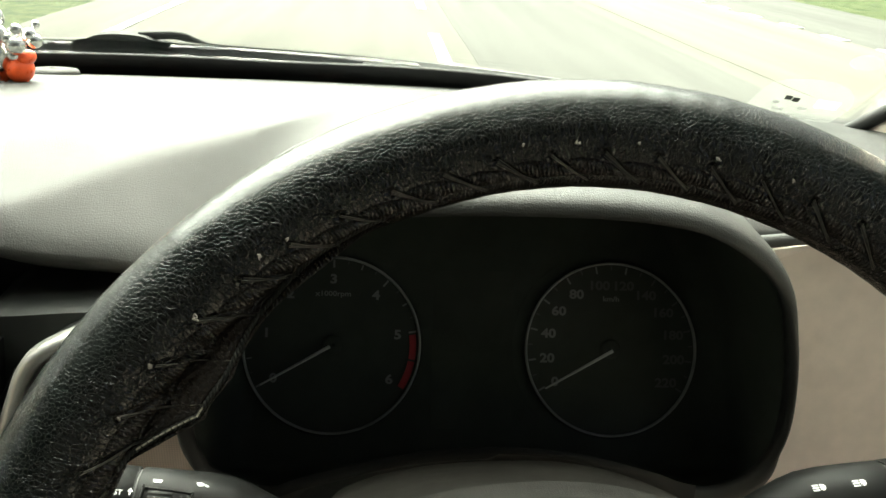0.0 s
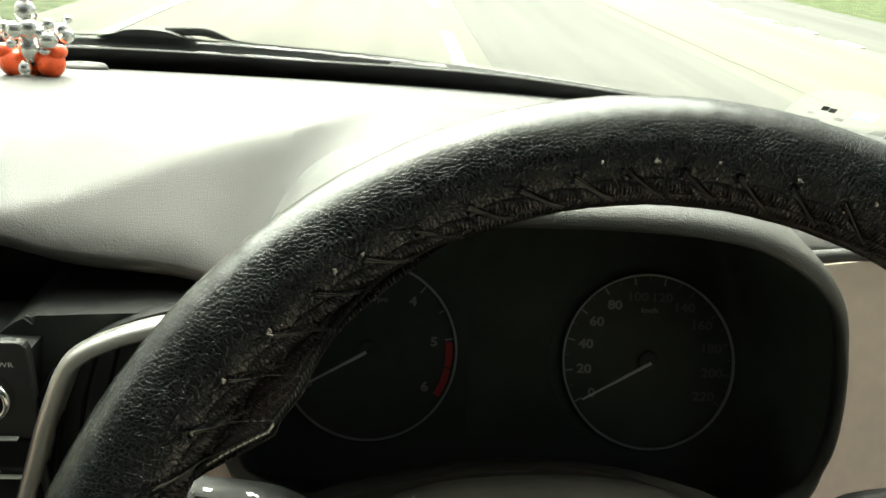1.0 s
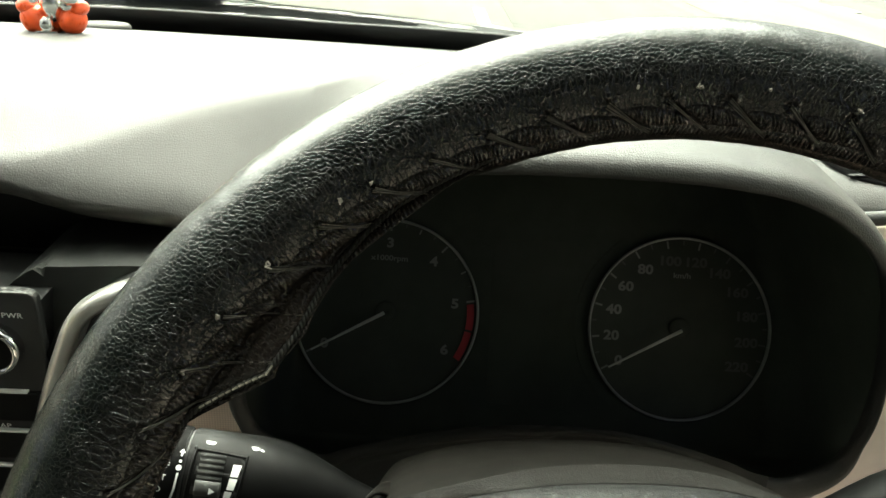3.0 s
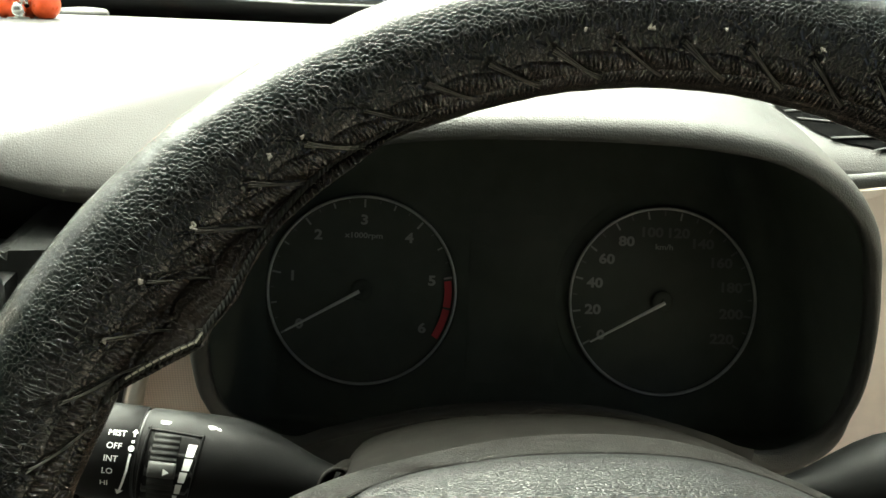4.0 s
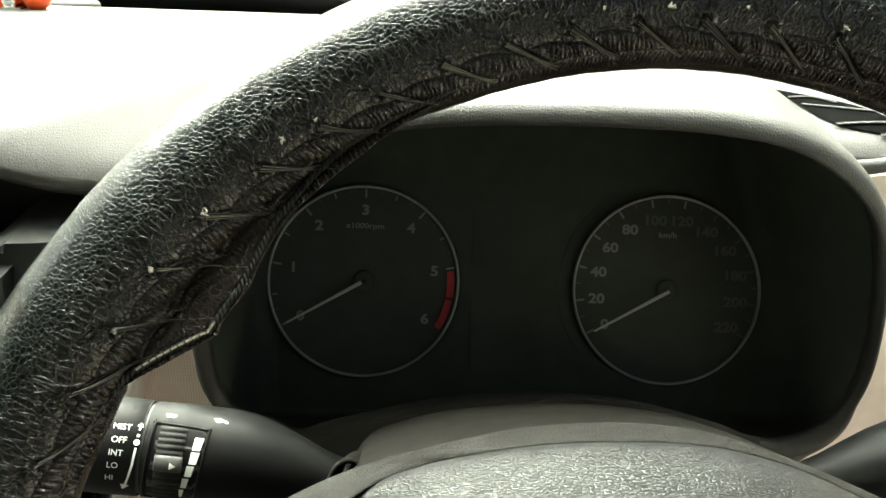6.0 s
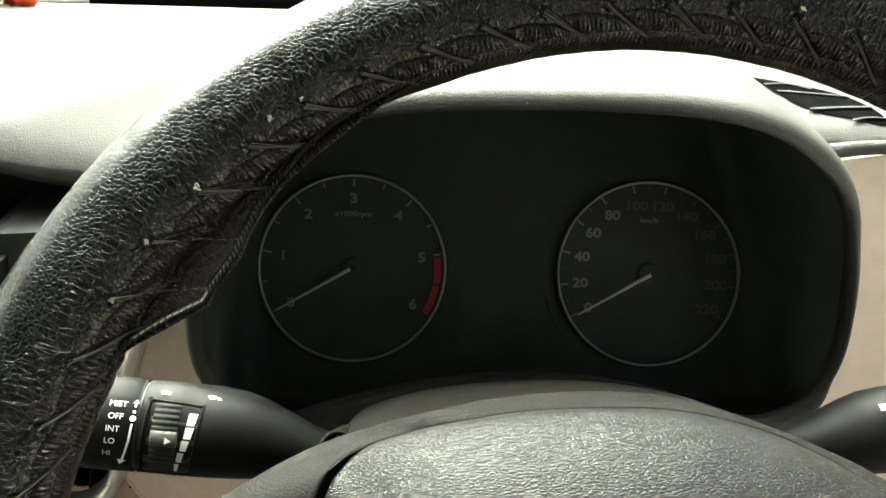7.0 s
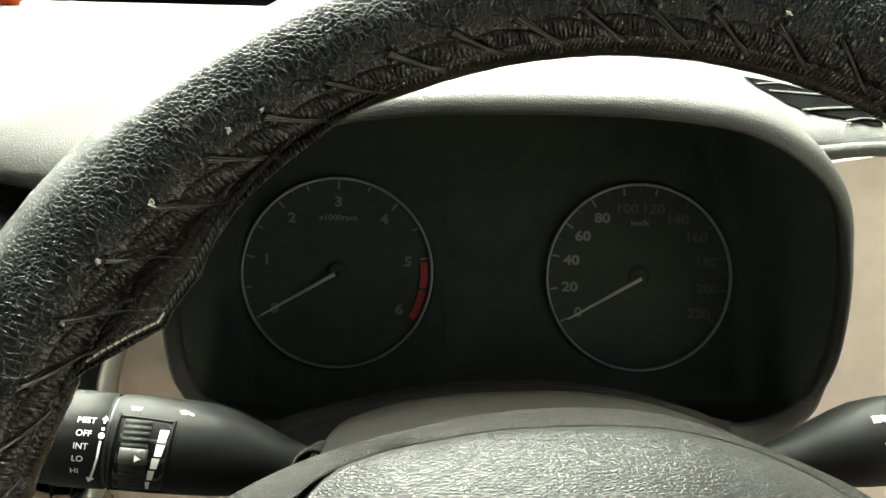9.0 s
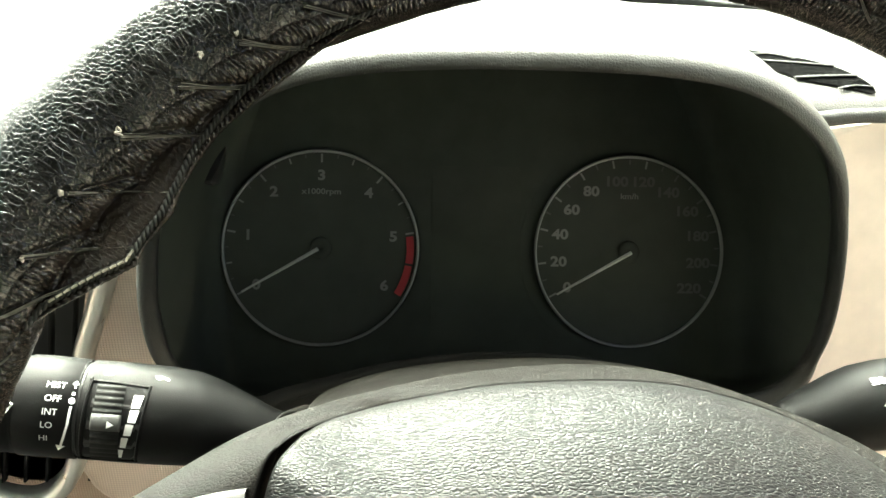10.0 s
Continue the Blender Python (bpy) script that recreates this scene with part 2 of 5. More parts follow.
ROAD = asphalt("asphalt", (0.165, 0.160, 0.138))
ROAD_DARK = asphalt("asphalt_dark", (0.130, 0.129, 0.118))
DIRT = asphalt("dry_shoulder", (0.195, 0.182, 0.150))
PAINT = plain("road_paint", (0.75, 0.74, 0.7), 0.8, wear=0.15, size=12.0)
GRASS = grass_mat()
GLASS = clear_glass()


# ---- builders ----
def thing(name, m, label, category, group="", kind=""):
    ob = new(name)
    ob.empty_display_size = 0.02
    ob.matrix_world = m
    return tagged(ob, label, category, group, kind)


def mesh_data(name, verts, faces, material, uv=None, smooth=True):
    me = bpy.data.meshes.new(name)
    me.from_pydata([tuple(v) for v in verts], [], faces)
    me.materials.append(material)
    if uv is not None:
        layer = me.uv_layers.new(name="UVMap")
        idx = np.empty(len(me.loops), dtype=np.int32)
        me.loops.foreach_get("vertex_index", idx)
        layer.data.foreach_set("uv", np.asarray(uv, dtype=np.float32)[idx].ravel())
    if smooth:
        me.polygons.foreach_set("use_smooth", np.ones(len(me.polygons), dtype=bool))
    me.update()
    return me


def piece(name, verts, faces, material, parent=None, label="", uv=None, smooth=True, at=None):
    """One mesh object; its points are in its parent's own space."""
    ob = new(name, mesh_data(name, verts, faces, material, uv, smooth))
    if parent is not None:
        ob.parent = parent
    if at is not None:
        ob.matrix_local = at
    if label:
        ob["label"] = label
    return ob


def from_bm(name, bm, material, parent=None, label="", smooth=False, at=None):
    me = bpy.data.meshes.new(name)
    bmesh.ops.recalc_face_normals(bm, faces=bm.faces)
    bm.to_mesh(me)
    bm.free()
    me.materials.append(material)
    if smooth:
        me.polygons.foreach_set("use_smooth", np.ones(len(me.polygons), dtype=bool))
    ob = new(name, me)
    if parent is not None:
        ob.parent = parent
    if at is not None:
        ob.matrix_local = at
    if label:
        ob["label"] = label
    return ob


def quads(n, m, wrap_n=False, wrap_m=False):
    """Faces of an n by m grid of points, laid row after row."""
    i, j = np.meshgrid(np.arange(n if wrap_n else n - 1), np.arange(m if wrap_m else m - 1), indexing="ij")
    i, j = i.ravel(), j.ravel()
    i2, j2 = (i + 1) % n, (j + 1) % m
    return np.c_[i * m + j, i2 * m + j, i2 * m + j2, i * m + j2].tolist()


def caps(n, m):
    """End faces of a tube of n rings with m points."""
    return [list(range(m))[::-1], list(range((n - 1) * m, n * m))]


def block(name, lo, hi, material, parent=None, label="", bevel=0.002, at=None, segments=2):
    bm = bmesh.new()
    bmesh.ops.create_cube(bm, size=1.0)
    for v in bm.verts:
        v.co = Vector([lo[k] + (v.co[k] + 0.5) * (hi[k] - lo[k]) for k in range(3)])
    if bevel:
        bmesh.ops.bevel(bm, geom=bm.edges[:], offset=bevel, segments=segments, profile=0.5, affect="EDGES")
    return from_bm(name, bm, material, parent, label, at=at)


def tube(path, radius, sides=8, flat=1.0, ref=(0, 1, 0)):
    """Points and faces of a tube along a path; radius may vary along it."""
    path = np.asarray(path, float)
    n = len(path)
    r = np.broadcast_to(np.asarray(radius, float), (n,))
    d = np.gradient(path, axis=0)
    d /= np.linalg.norm(d, axis=1)[:, None] + 1e-12
    up = np.broadcast_to(np.asarray(ref, float), d.shape)
    s = np.cross(d, up)
    s /= np.linalg.norm(s, axis=1)[:, None] + 1e-12
    u = np.cross(s, d)
    a = np.linspace(0, 2 * np.pi, sides, endpoint=False)
    pts = path[:, None] + r[:, None, None] * (np.cos(a)[None, :, None] * s[:, None] + flat * np.sin(a)[None, :, None] * u[:, None])
    return pts.reshape(-1, 3), quads(n, sides, False, True) + caps(n, sides)


def smooth_curve(points, n, closed=False):
    """Catmull-Rom curve through a few control points."""
    p = np.asarray(points, float)
    k = len(p)
    t = np.linspace(0, k if closed else k - 1, n, endpoint=not closed)
    out = []
    for x in t:
        i = min(int(x), k - 1 if closed else k - 2)
        f = x - i
        q = [p[(i + o) % k] if closed else p[min(max(i + o, 0), k - 1)] for o in (-1, 0, 1, 2)]
        out.append(0.5 * (2 * q[1] + (q[2] - q[0]) * f + (2 * q[0] - 5 * q[1] + 4 * q[2] - q[3]) * f ** 2 + (3 * q[1] - q[0] - 3 * q[2] + q[3]) * f ** 3))
    return np.array(out)


def plate(name, outline, y0, y1, material, parent=None, label="", bevel=0.0, at=None):
    """A flat plate with an x-z outline, from depth y0 (front) to y1 (back)."""
    bm = bmesh.new()
    front = [bm.verts.new((x, y0, z)) for x, z in outline]
    back = [bm.verts.new((x, y1, z)) for x, z in outline]
    bm.faces.new(front)
    bm.faces.new(back[::-1])
    k = len(front)
    for i in range(k):
        bm.faces.new((front[i], back[i], back[(i + 1) % k], front[(i + 1) % k]))
    if bevel:
        f = set(front)
        bmesh.ops.bevel(bm, geom=[e for e in bm.edges if e.verts[0] in f and e.verts[1] in f], offset=bevel, segments=2, profile=0.5, affect="EDGES")
    return from_bm(name, bm, material, parent, label, at=at)


def rounded(w, h, r, n=5, cx=0.0, cz=0.0):
    """Outline of a rectangle with round corners."""
    out = []
    for k, (sx, sz) in enumerate(((1, 1), (-1, 1), (-1, -1), (1, -1))):
        for i in range(n + 1):
            a = math.pi / 2 * (k + i / n)
            out.append((cx + sx * (w / 2 - r) + r * math.cos(a), cz + sz * (h / 2 - r) + r * math.sin(a)))
    return out


def lettering(text, size, bold=0.0):
    """Points (x right, z up, centred) and faces of a word in the built-in font."""
    cu = bpy.data.curves.new("letters", "FONT")
    cu.body, cu.size, cu.align_x, cu.align_y, cu.offset, cu.resolution_u = text, size, "CENTER", "CENTER", bold, 3
    ob = bpy.data.objects.new("letters", cu)
    me = bpy.data.meshes.new_from_object(ob)
    verts = [(v.co.x, 0.0, v.co.y) for v in me.vertices]
    faces = [list(p.vertices) for p in me.polygons]
    bpy.data.objects.remove(ob)
    bpy.data.meshes.remove(me)
    bpy.data.curves.remove(cu)
    return verts, faces


def step(x, a, b):
    t = np.clip((np.asarray(x, float) - a) / (b - a), 0, 1)
    return t * t * (3 - 2 * t)


# ---- outside: road, verge, bonnet ----
ground = piece("ground", [(-900, -900, -0.02), (900, -900, -0.02), (900, 900, -0.02), (-900, 900, -0.02)], [(0, 1, 2, 3)], GRASS, smooth=False)
tagged(ground, "dry yellow-green grass verge beside the road", "ground", kind="structure")


def strip(name, x0, x1, z, material, label, category="road", y0=-60.0, y1=260.0, thick=0.03):
    ob = block(name, (x0, y0, z - thick), (x1, y1, z), material, None, "", 0.0)
    return tagged(ob, label, category, kind="structure")


road = strip("road", -4.2, 6.7, 0.0, ROAD, "pale sunlit asphalt road with white lane lines")
lane = strip("road_lane", 0.95, 3.62, 0.004, ROAD_DARK, "greyer patched asphalt lane beside the centre line", thick=0.004)
shoulder = strip("road_shoulder", 3.95, 6.7, 0.005, DIRT, "dusty pale shoulder strip along the road", thick=0.004)
side_road = strip("side_road", 6.75, 9.6, -0.006, ROAD_DARK, "grey side road behind a line of kerb stones", thick=0.012)


def road_line(name, x, w, y0, y1, parent):
    return block(name, (x - w / 2, y0, 0.004), (x + w / 2, y1, 0.010), PAINT, parent, "", 0.0)


for y in np.arange(-5.6, 120.0, 6.0):
    road_line("lane_dash", 0.62, 0.14, y, y + 3.2, road)
road_line("edge_line", -3.05, 0.14, -20, 200, road)
kerb = block("kerb_stone", (-0.07, -0.30, 0.0), (0.07, 0.30, 0.02), PAINT, None, "", 0.015)
tagged(kerb, "whitewashed kerb stone at the road's edge", "kerb stone", group="kerb stones along the shoulder")
kerb.matrix_world = pose(6.72, 4.0, 0)
for y in np.arange(5.4, 60, 1.4):
    copy_thing(kerb, pose(6.72 + random.uniform(-0.03, 0.03), y, 0, 0, 0, random.uniform(-3, 3)))

bx, by = np.meshgrid(np.linspace(-1.18, 0.44, 41), np.linspace(0.70, 1.62, 25), indexing="ij")
bz = 1.075 - 0.16 * (by - 0.70) - 0.16 * np.clip(by - 1.2, 0, 1) ** 2 * 4 - 0.12 * np.abs((bx + 0.37) / 0.81) ** 6 + 0.012 * np.exp(-((np.abs(bx + 0.37) - 0.55) / 0.06) ** 2)
bon = np.stack([bx, by, bz], -1).reshape(-1, 3)
bonnet = thing("bonnet", pose(-0.37, 0.7, 1.0), "white painted car bonnet outside the windscreen", "bonnet")
piece("panel", bon - np.array([-0.37, 0.7, 1.0]), quads(41, 25), BODY_WHITE, bonnet)

# ---- cabin shell ----
CX, HALF = -0.37, 0.80          # the car's middle line and half its inner width


def base_y(x):
    """Where the windscreen meets the dashboard."""
    return 0.60 - 0.65 * (np.asarray(x) - CX) ** 2


def shell(name, verts, faces, material, label, category="wall"):
    return tagged(piece(name, verts, faces, material, smooth=False), label, category, kind="structure")


def box_wall(name, lo, hi, material, label, category):
    return tagged(block(name, lo, hi, material, None, "", 0.0), label, category, kind="structure")


box_wall("floor", (CX - HALF, -2.2, 0.30), (CX + HALF, 0.75, 0.34), GREY_PANEL, "dark carpeted car floor", "floor")
# Unseen wall added to hold back light from behind; rear light enters above it.
box_wall("wall_rear_blocker", (CX - HALF, -1.04, 0.34), (CX + HALF, -1.0, 1.42), GREY_PANEL, "unseen dark wall added behind the driver to hold back light, open above for the rear window", "wall")
for side, name in ((1, "wall_right"), (-1, "wall_left")):
    x = CX + side * HALF
    lo, hi = min(x, x + side * 0.06), max(x, x + side * 0.06)
    box_wall(name, (lo, -2.24, 0.30), (hi, 0.30, 1.03), BEIGE, "beige lined car door below the window", "door")
    # Out of view; its width, larger on the left, is set to block side light.
    box_wall("trim_door_pillar", (lo, -1.06, 1.03), (hi, -0.90 if side > 0 else -0.60, 1.66), LINING, "unseen cloth-lined cabin side behind the front door, sized to hold back light", "pillar")
ceiling = [(x, y, 1.62 + 0.03 * math.cos((x - CX) / HALF * 1.4)) for y in (-2.24, -1.2, -0.22) for x in np.linspace(CX - HALF - 0.05, CX + HALF + 0.05, 13)]
top = [(x, y, z + 0.03) for x, y, z in ceiling]
shell("ceiling", ceiling + top, quads(3, 13) + [[39 + i for i in f][::-1] for f in quads(3, 13)], LINING, "grey cloth roof lining", "ceiling")

gx = np.linspace(CX - HALF + 0.02, CX + HALF - 0.02, 33)
gt = np.linspace(0, 1, 13)


def screen_point(x, t, out=0.0):
    """A point of the windscreen: t runs from its foot to the roof."""
    yb = base_y(x)
    y = yb + 0.015 - t * (yb + 0.22) - 0.02 * (np.clip(t - 0.2, 0, 1) / 0.8) ** 1.3      # bowed, the header over the driver
    z = 1.158 + t * 0.47 + 0.03 * np.sin(np.pi * t)
    return np.stack([x + 0 * t, y + out * 0.53, z + out * 0.85], -1)


X, T_ = np.meshgrid(gx, gt, indexing="ij")
pane_in, pane_out = screen_point(X, T_).reshape(-1, 3), screen_point(X, T_, 0.005).reshape(-1, 3)
k = len(pane_in)
rim_faces = []
order = [i * 13 for i in range(33)] + [32 * 13 + j for j in range(1, 13)] + [i * 13 + 12 for i in range(31, -1, -1)] + [j for j in range(11, 0, -1)]
for a, b in zip(order, order[1:] + order[:1]):
    rim_faces.append([a, b, b + k, a + k])
windscreen = piece("window_1", np.r_[pane_in, pane_out], quads(33, 13) + [[i + k for i in f][::-1] for f in quads(33, 13)] + rim_faces, GLASS)
windscreen.visible_shadow = False
tagged(windscreen, "clear sloping car windscreen", "windscreen", kind="structure")

# black printed border and seal along the foot and side of the glass
def border(name, t0, t1, x0, x1, material, label, lift=-0.004, n=40):
    xs = np.linspace(x0, x1, n)
    high = t1 + 0.028 * step(xs, -0.25, 0.10)
    rows_ = [screen_point(xs, np.full(n, t0), lift), screen_point(xs, high, lift), screen_point(xs, high, lift - 0.004), screen_point(xs, np.full(n, t0), lift - 0.004)]
    v = np.stack(rows_, 0)
    return tagged(piece(name, v.reshape(-1, 3), quads(4, n, True), material), label, "trim", kind="structure")


border("trim_screen_foot", -0.01, 0.056, CX - 0.77, CX + 0.76, RUBBER, "black border along the foot of the windscreen")
# pillars beside the windscreen: black seal, then pale lining
def seal_x(t):
    """Half width of the glass inside the side seal."""
    return np.interp(t, [-0.2, 0.0, 0.03, 0.075, 0.155, 0.25, 0.5, 1.0], [0.680, 0.694, 0.706, 0.724, 0.744, 0.758, 0.772, 0.774])


for side in (1, -1):
    tt = np.linspace(-0.03, 1.0, 40)
    p = screen_point(CX + side * (seal_x(tt) + 0.006), tt, -0.010)
    v, f = tube(p, 0.0068, 10, 1.0, (1, 0, 0))
    tagged(piece("trim_screen_seal", v, f, RUBBER), "black rubber seal down the windscreen's side", "trim", kind="structure")
    rows_ = [p + np.array([side * a, b, c]) for a, b, c in ((0.002, 0.006, -0.004), (0.006, -0.010, -0.001), (0.020, -0.040, -0.004), (0.040, -0.075, -0.016), (0.060, -0.10, -0.04), (0.09, -0.05, -0.06), (0.09, 0.02, 0.0))]
    v = np.stack(rows_, 0)
    tagged(piece("trim_pillar", v.reshape(-1, 3), quads(7, 40, True), BEIGE), "beige plastic windscreen pillar trim", "pillar", kind="structure")

# cowl outside the glass
xs = np.linspace(CX - 0.80, CX + 0.80, 50)
prof = [(0.000, 1.150), (0.02, 1.168), (0.045, 1.172), (0.10, 1.150), (0.14, 1.12), (0.10, 1.08), (0.0, 1.09)]
cv = np.array([[(x, float(base_y(x)) + 0.026 + dy, z) for dy, z in prof] for x in xs])
tagged(piece("trim_cowl", cv.reshape(-1, 3), quads(50, len(prof), False, True) + caps(50, len(prof)), COWL), "dark grey plastic cowl below the windscreen", "cowl", kind="structure")

# ---- wiper ----
wiper = thing("windscreen_wiper", pose(-0.40, 0.64, 1.17), "black wiper pivot cap and arm lying on the cowl", "wiper")
cap_out = smooth_curve([(-0.060, -0.016), (-0.058, 0.012), (-0.035, 0.030), (0.0, 0.034), (0.035, 0.030), (0.058, 0.014), (0.072, -0.016)], 30)
plate("pivot_cap", [tuple(q) for q in cap_out], -0.018, 0.02, COWL, wiper, "dark grey domed pivot cap", bevel=0.007)
v, f = tube(smooth_curve([(0.02, 0.0, 0.030), (0.07, 0.0, 0.032), (0.10, 0.0, 0.022), (0.15, -0.005, 0.005), (0.25, -0.02, -0.008), (0.45, -0.05, -0.012)], 40), 0.0055, 8, 0.6)
piece("arm", v, f, RUBBER, wiper)

# ---- windscreen stickers ----
def sticker(name, x0, x1, t0, t1, material, label, lift=-0.003, parent=None):
    xs, ts = np.meshgrid(np.linspace(x0, x1, 9), np.linspace(t0, t1, 5), indexing="ij")
    v = np.r_[screen_point(xs, ts, lift).reshape(-1, 3), screen_point(xs, ts, lift - 0.0006).reshape(-1, 3)]
    f = quads(9, 5) + [[i + 45 for i in q][::-1] for q in quads(9, 5)]
    ob = piece(name, v, f, material, parent)
    if parent is None:
        tagged(ob, label, "sticker")
    return ob


def film_patch(name, pts, material, label, lift=-0.007):
    """A thin rounded film on the inside of the glass, its outline given as (x, t)."""
    o = smooth_curve(pts, 48, True)
    c = o.mean(0)
    rings_ = [c + (o - c) * k for k in (0.02, 0.35, 0.7, 1.0)]
    v = np.concatenate([screen_point(q[:, 0], q[:, 1], lift) for q in rings_])
    ob = piece(name, v, quads(4, 48, False, True), material)
    ob.visible_shadow = False
    return tagged(ob, label, "sticker")


seal_mark = film_patch("windscreen_sticker", [(0.292, 0.06), (0.290, 0.11), (0.296, 0.150), (0.315, 0.164), (0.340, 0.160), (0.354, 0.13), (0.348, 0.08), (0.335, 0.045)], FILM, "pale paper permit sticker with dark print and a green patch")
for x0, x1, t0, t1 in ((0.3095, 0.3140, 0.126, 0.133), (0.3150, 0.3195, 0.124, 0.131), (0.303, 0.308, 0.116, 0.121), (0.3225, 0.3285, 0.110, 0.116), (0.306, 0.314, 0.104, 0.108), (0.309, 0.322, 0.094, 0.098)):
    sticker("printed_mark", x0, x1, t0, t1, STICKER_DARK if t0 > 0.12 else STICKER_FADED, "", -0.009, seal_mark)
sticker("green_patch", 0.331, 0.346, 0.119, 0.134, STICKER_GREEN, "", -0.009, seal_mark)
# Round white film added on the glass for a pale blob of unknown origin.
film_patch("round_patch", [(0.331, 0.208), (0.336, 0.216), (0.345, 0.214), (0.352, 0.204), (0.349, 0.193), (0.340, 0.190), (0.332, 0.197)], FILM, "small round white film patch added on the glass")

# ---- dashboard ----
dash = thing("dashboard", pose(CX, 0.2, 1.0), "pale grey grained car dashboard, washed bright by the windscreen", "dashboard")
DO = np.array([CX, 0.2, 1.0])


def crease_y(x):
    """Where the deck breaks into the sloping face, x by x."""
    u = np.maximum(np.asarray(x, float) + 0.25, -0.12)
    u = 0.17 - 0.02 * np.logaddexp(0, (0.17 - u) / 0.02)
    return 0.042 + 0.644 * u + 2.452 * u * u + 17.78 * u ** 3


def front_y(x):
    x = np.asarray(x, float)
    return -0.035 * step(x, 0.0, 0.15) - 0.02 * step(-x, 0.5, 1.0) + 0.100 * (1 - step(np.abs(x), 0.138, 0.152))


def dash_z(x, y):
    """Top of the dash: a deck, a sloping face towards the driver left of the visor, a rolled front edge."""
    x, y = np.asarray(x, float), np.asarray(y, float)
    left_of = 1 - step(x, 0.0, 0.13)
    top = 1.211 - 0.049 * (np.maximum(y, 0) / 0.55) ** 2 - 0.026 * (1 - step(y, -0.02, 0.13)) * (1 - step(x, -0.29, -0.17))
    d = crease_y(x) - y
    soft = 0.0025 * np.logaddexp(0, d / 0.0025)
    fall = 0.54 * (1 - step(x, -0.18, -0.06)) * soft * left_of
    edge = y - front_y(x)
    lip = -0.012 * np.exp(-np.maximum(edge, 0) / 0.011) * step(x, 0.05, 0.14) - 0.006 * np.exp(-np.maximum(edge, 0) / 0.006) * step(-x, 0.165, 0.20)
    return top - fall + lip


dx = np.r_[np.linspace(CX - HALF + 0.005, -0.155, 115, endpoint=False), np.linspace(-0.155, -0.135, 60, endpoint=False), np.linspace(-0.135, 0.132, 46, endpoint=False), np.linspace(0.132, 0.215, 75, endpoint=False), np.linspace(0.215, CX + HALF - 0.005, 20)]
ND = len(dx)
ds = np.linspace(0, 1, 110) ** 1.3
P_ = np.empty((ND, 114, 3))
for i, x in enumerate(dx):
    y = front_y(x) + ds * (base_y(x) + 0.012 - front_y(x))
    z = dash_z(x, y)
    P_[i, 4:, 0], P_[i, 4:, 1], P_[i, 4:, 2] = x, y, z
    for q, (oy, oz) in enumerate(((0.05, -0.045), (0.02, -0.040), (0.004, -0.020), (-0.0015, -0.006))):
        P_[i, q] = (x, y[0] + oy, z[0] + oz * (0.25 if abs(x) < 0.158 else 1.0 if x > -0.1 else 0.5))
piece("top_pad", P_.reshape(-1, 3) - DO, quads(ND, 114), DASH, dash)


def dash_part(name, outline, y0, y1, material, label="", bevel=0.003, tilt=0.0):
    return plate(name, [(x - DO[0], z - DO[2]) for x, z in outline], y0 - DO[1], y1 - DO[1], material, dash, label, bevel)


# fascia: beige round the visor, charcoal above the middle vent, a black sheet for the shade under the pad
dash_part("shadow_gap", [(CX - 0.5, 1.175), (-0.17, 1.160), (-0.17, 1.10), (CX - 0.5, 1.10)], 0.062, 0.080, BLACK, "black sheet for the shade under the dash pad")
gp = smooth_curve([(-0.42, 1.08), (-0.345, 1.09), (-0.300, 1.128), (-0.27, 1.134), (-0.19, 1.138), (-0.174, 1.135), (-0.174, 1.08), (-0.30, 1.06)], 48, True)
dash_part("vent_surround", [tuple(q) for q in gp], -0.022, 0.05, SURROUND, "charcoal panel over the vent", 0.006)
dash_part("core", [(CX - 0.78, 1.10), (CX + 0.78, 1.10), (CX + 0.78, 0.60), (CX - 0.78, 0.60)], 0.085, 0.30, BLACK, "black inner structure of the dashboard")
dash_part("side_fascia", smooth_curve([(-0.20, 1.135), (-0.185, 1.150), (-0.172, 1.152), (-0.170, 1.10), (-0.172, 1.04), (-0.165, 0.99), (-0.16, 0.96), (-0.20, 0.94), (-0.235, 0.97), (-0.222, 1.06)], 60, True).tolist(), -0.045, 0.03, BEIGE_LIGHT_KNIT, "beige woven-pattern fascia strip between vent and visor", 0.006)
dash_part("end_fascia", [(0.160, 1.190), (0.200, 1.1945), (0.425, 1.198), (0.425, 0.72), (0.12, 0.72), (0.155, 0.985), (0.178, 1.045), (0.176, 1.10), (0.170, 1.14)], -0.040, 0.05, BEIGE, "beige fascia beside the visor", 0.008)
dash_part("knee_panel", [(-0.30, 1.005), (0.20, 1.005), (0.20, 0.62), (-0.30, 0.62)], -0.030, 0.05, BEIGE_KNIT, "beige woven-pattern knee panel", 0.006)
dash_part("centre_panel", [(CX - 0.10, 1.12), (-0.285, 1.12), (-0.315, 0.90), (CX - 0.10, 0.90)], -0.040, 0.02, BLACK, "black radio surround", 0.004)
dash_part("passenger_fascia", [(CX - 0.78, 1.165), (CX - 0.11, 1.165), (CX - 0.11, 0.7), (CX - 0.78, 0.7)], -0.03, 0.06, BEIGE, "", 0.006)
seam = smooth_curve([(0.146, -0.041, 1.1915), (0.158, -0.0415, 1.1952), (0.171, -0.042, 1.1970), (0.185, -0.042, 1.1984), (0.22, -0.042, 1.1994), (0.42, -0.040, 1.2030)], 40)
v, f = tube(seam - DO, 0.0040, 12)
piece("seam_strip", v, f, HOOD, dash, "dark seam between dash top and fascia")

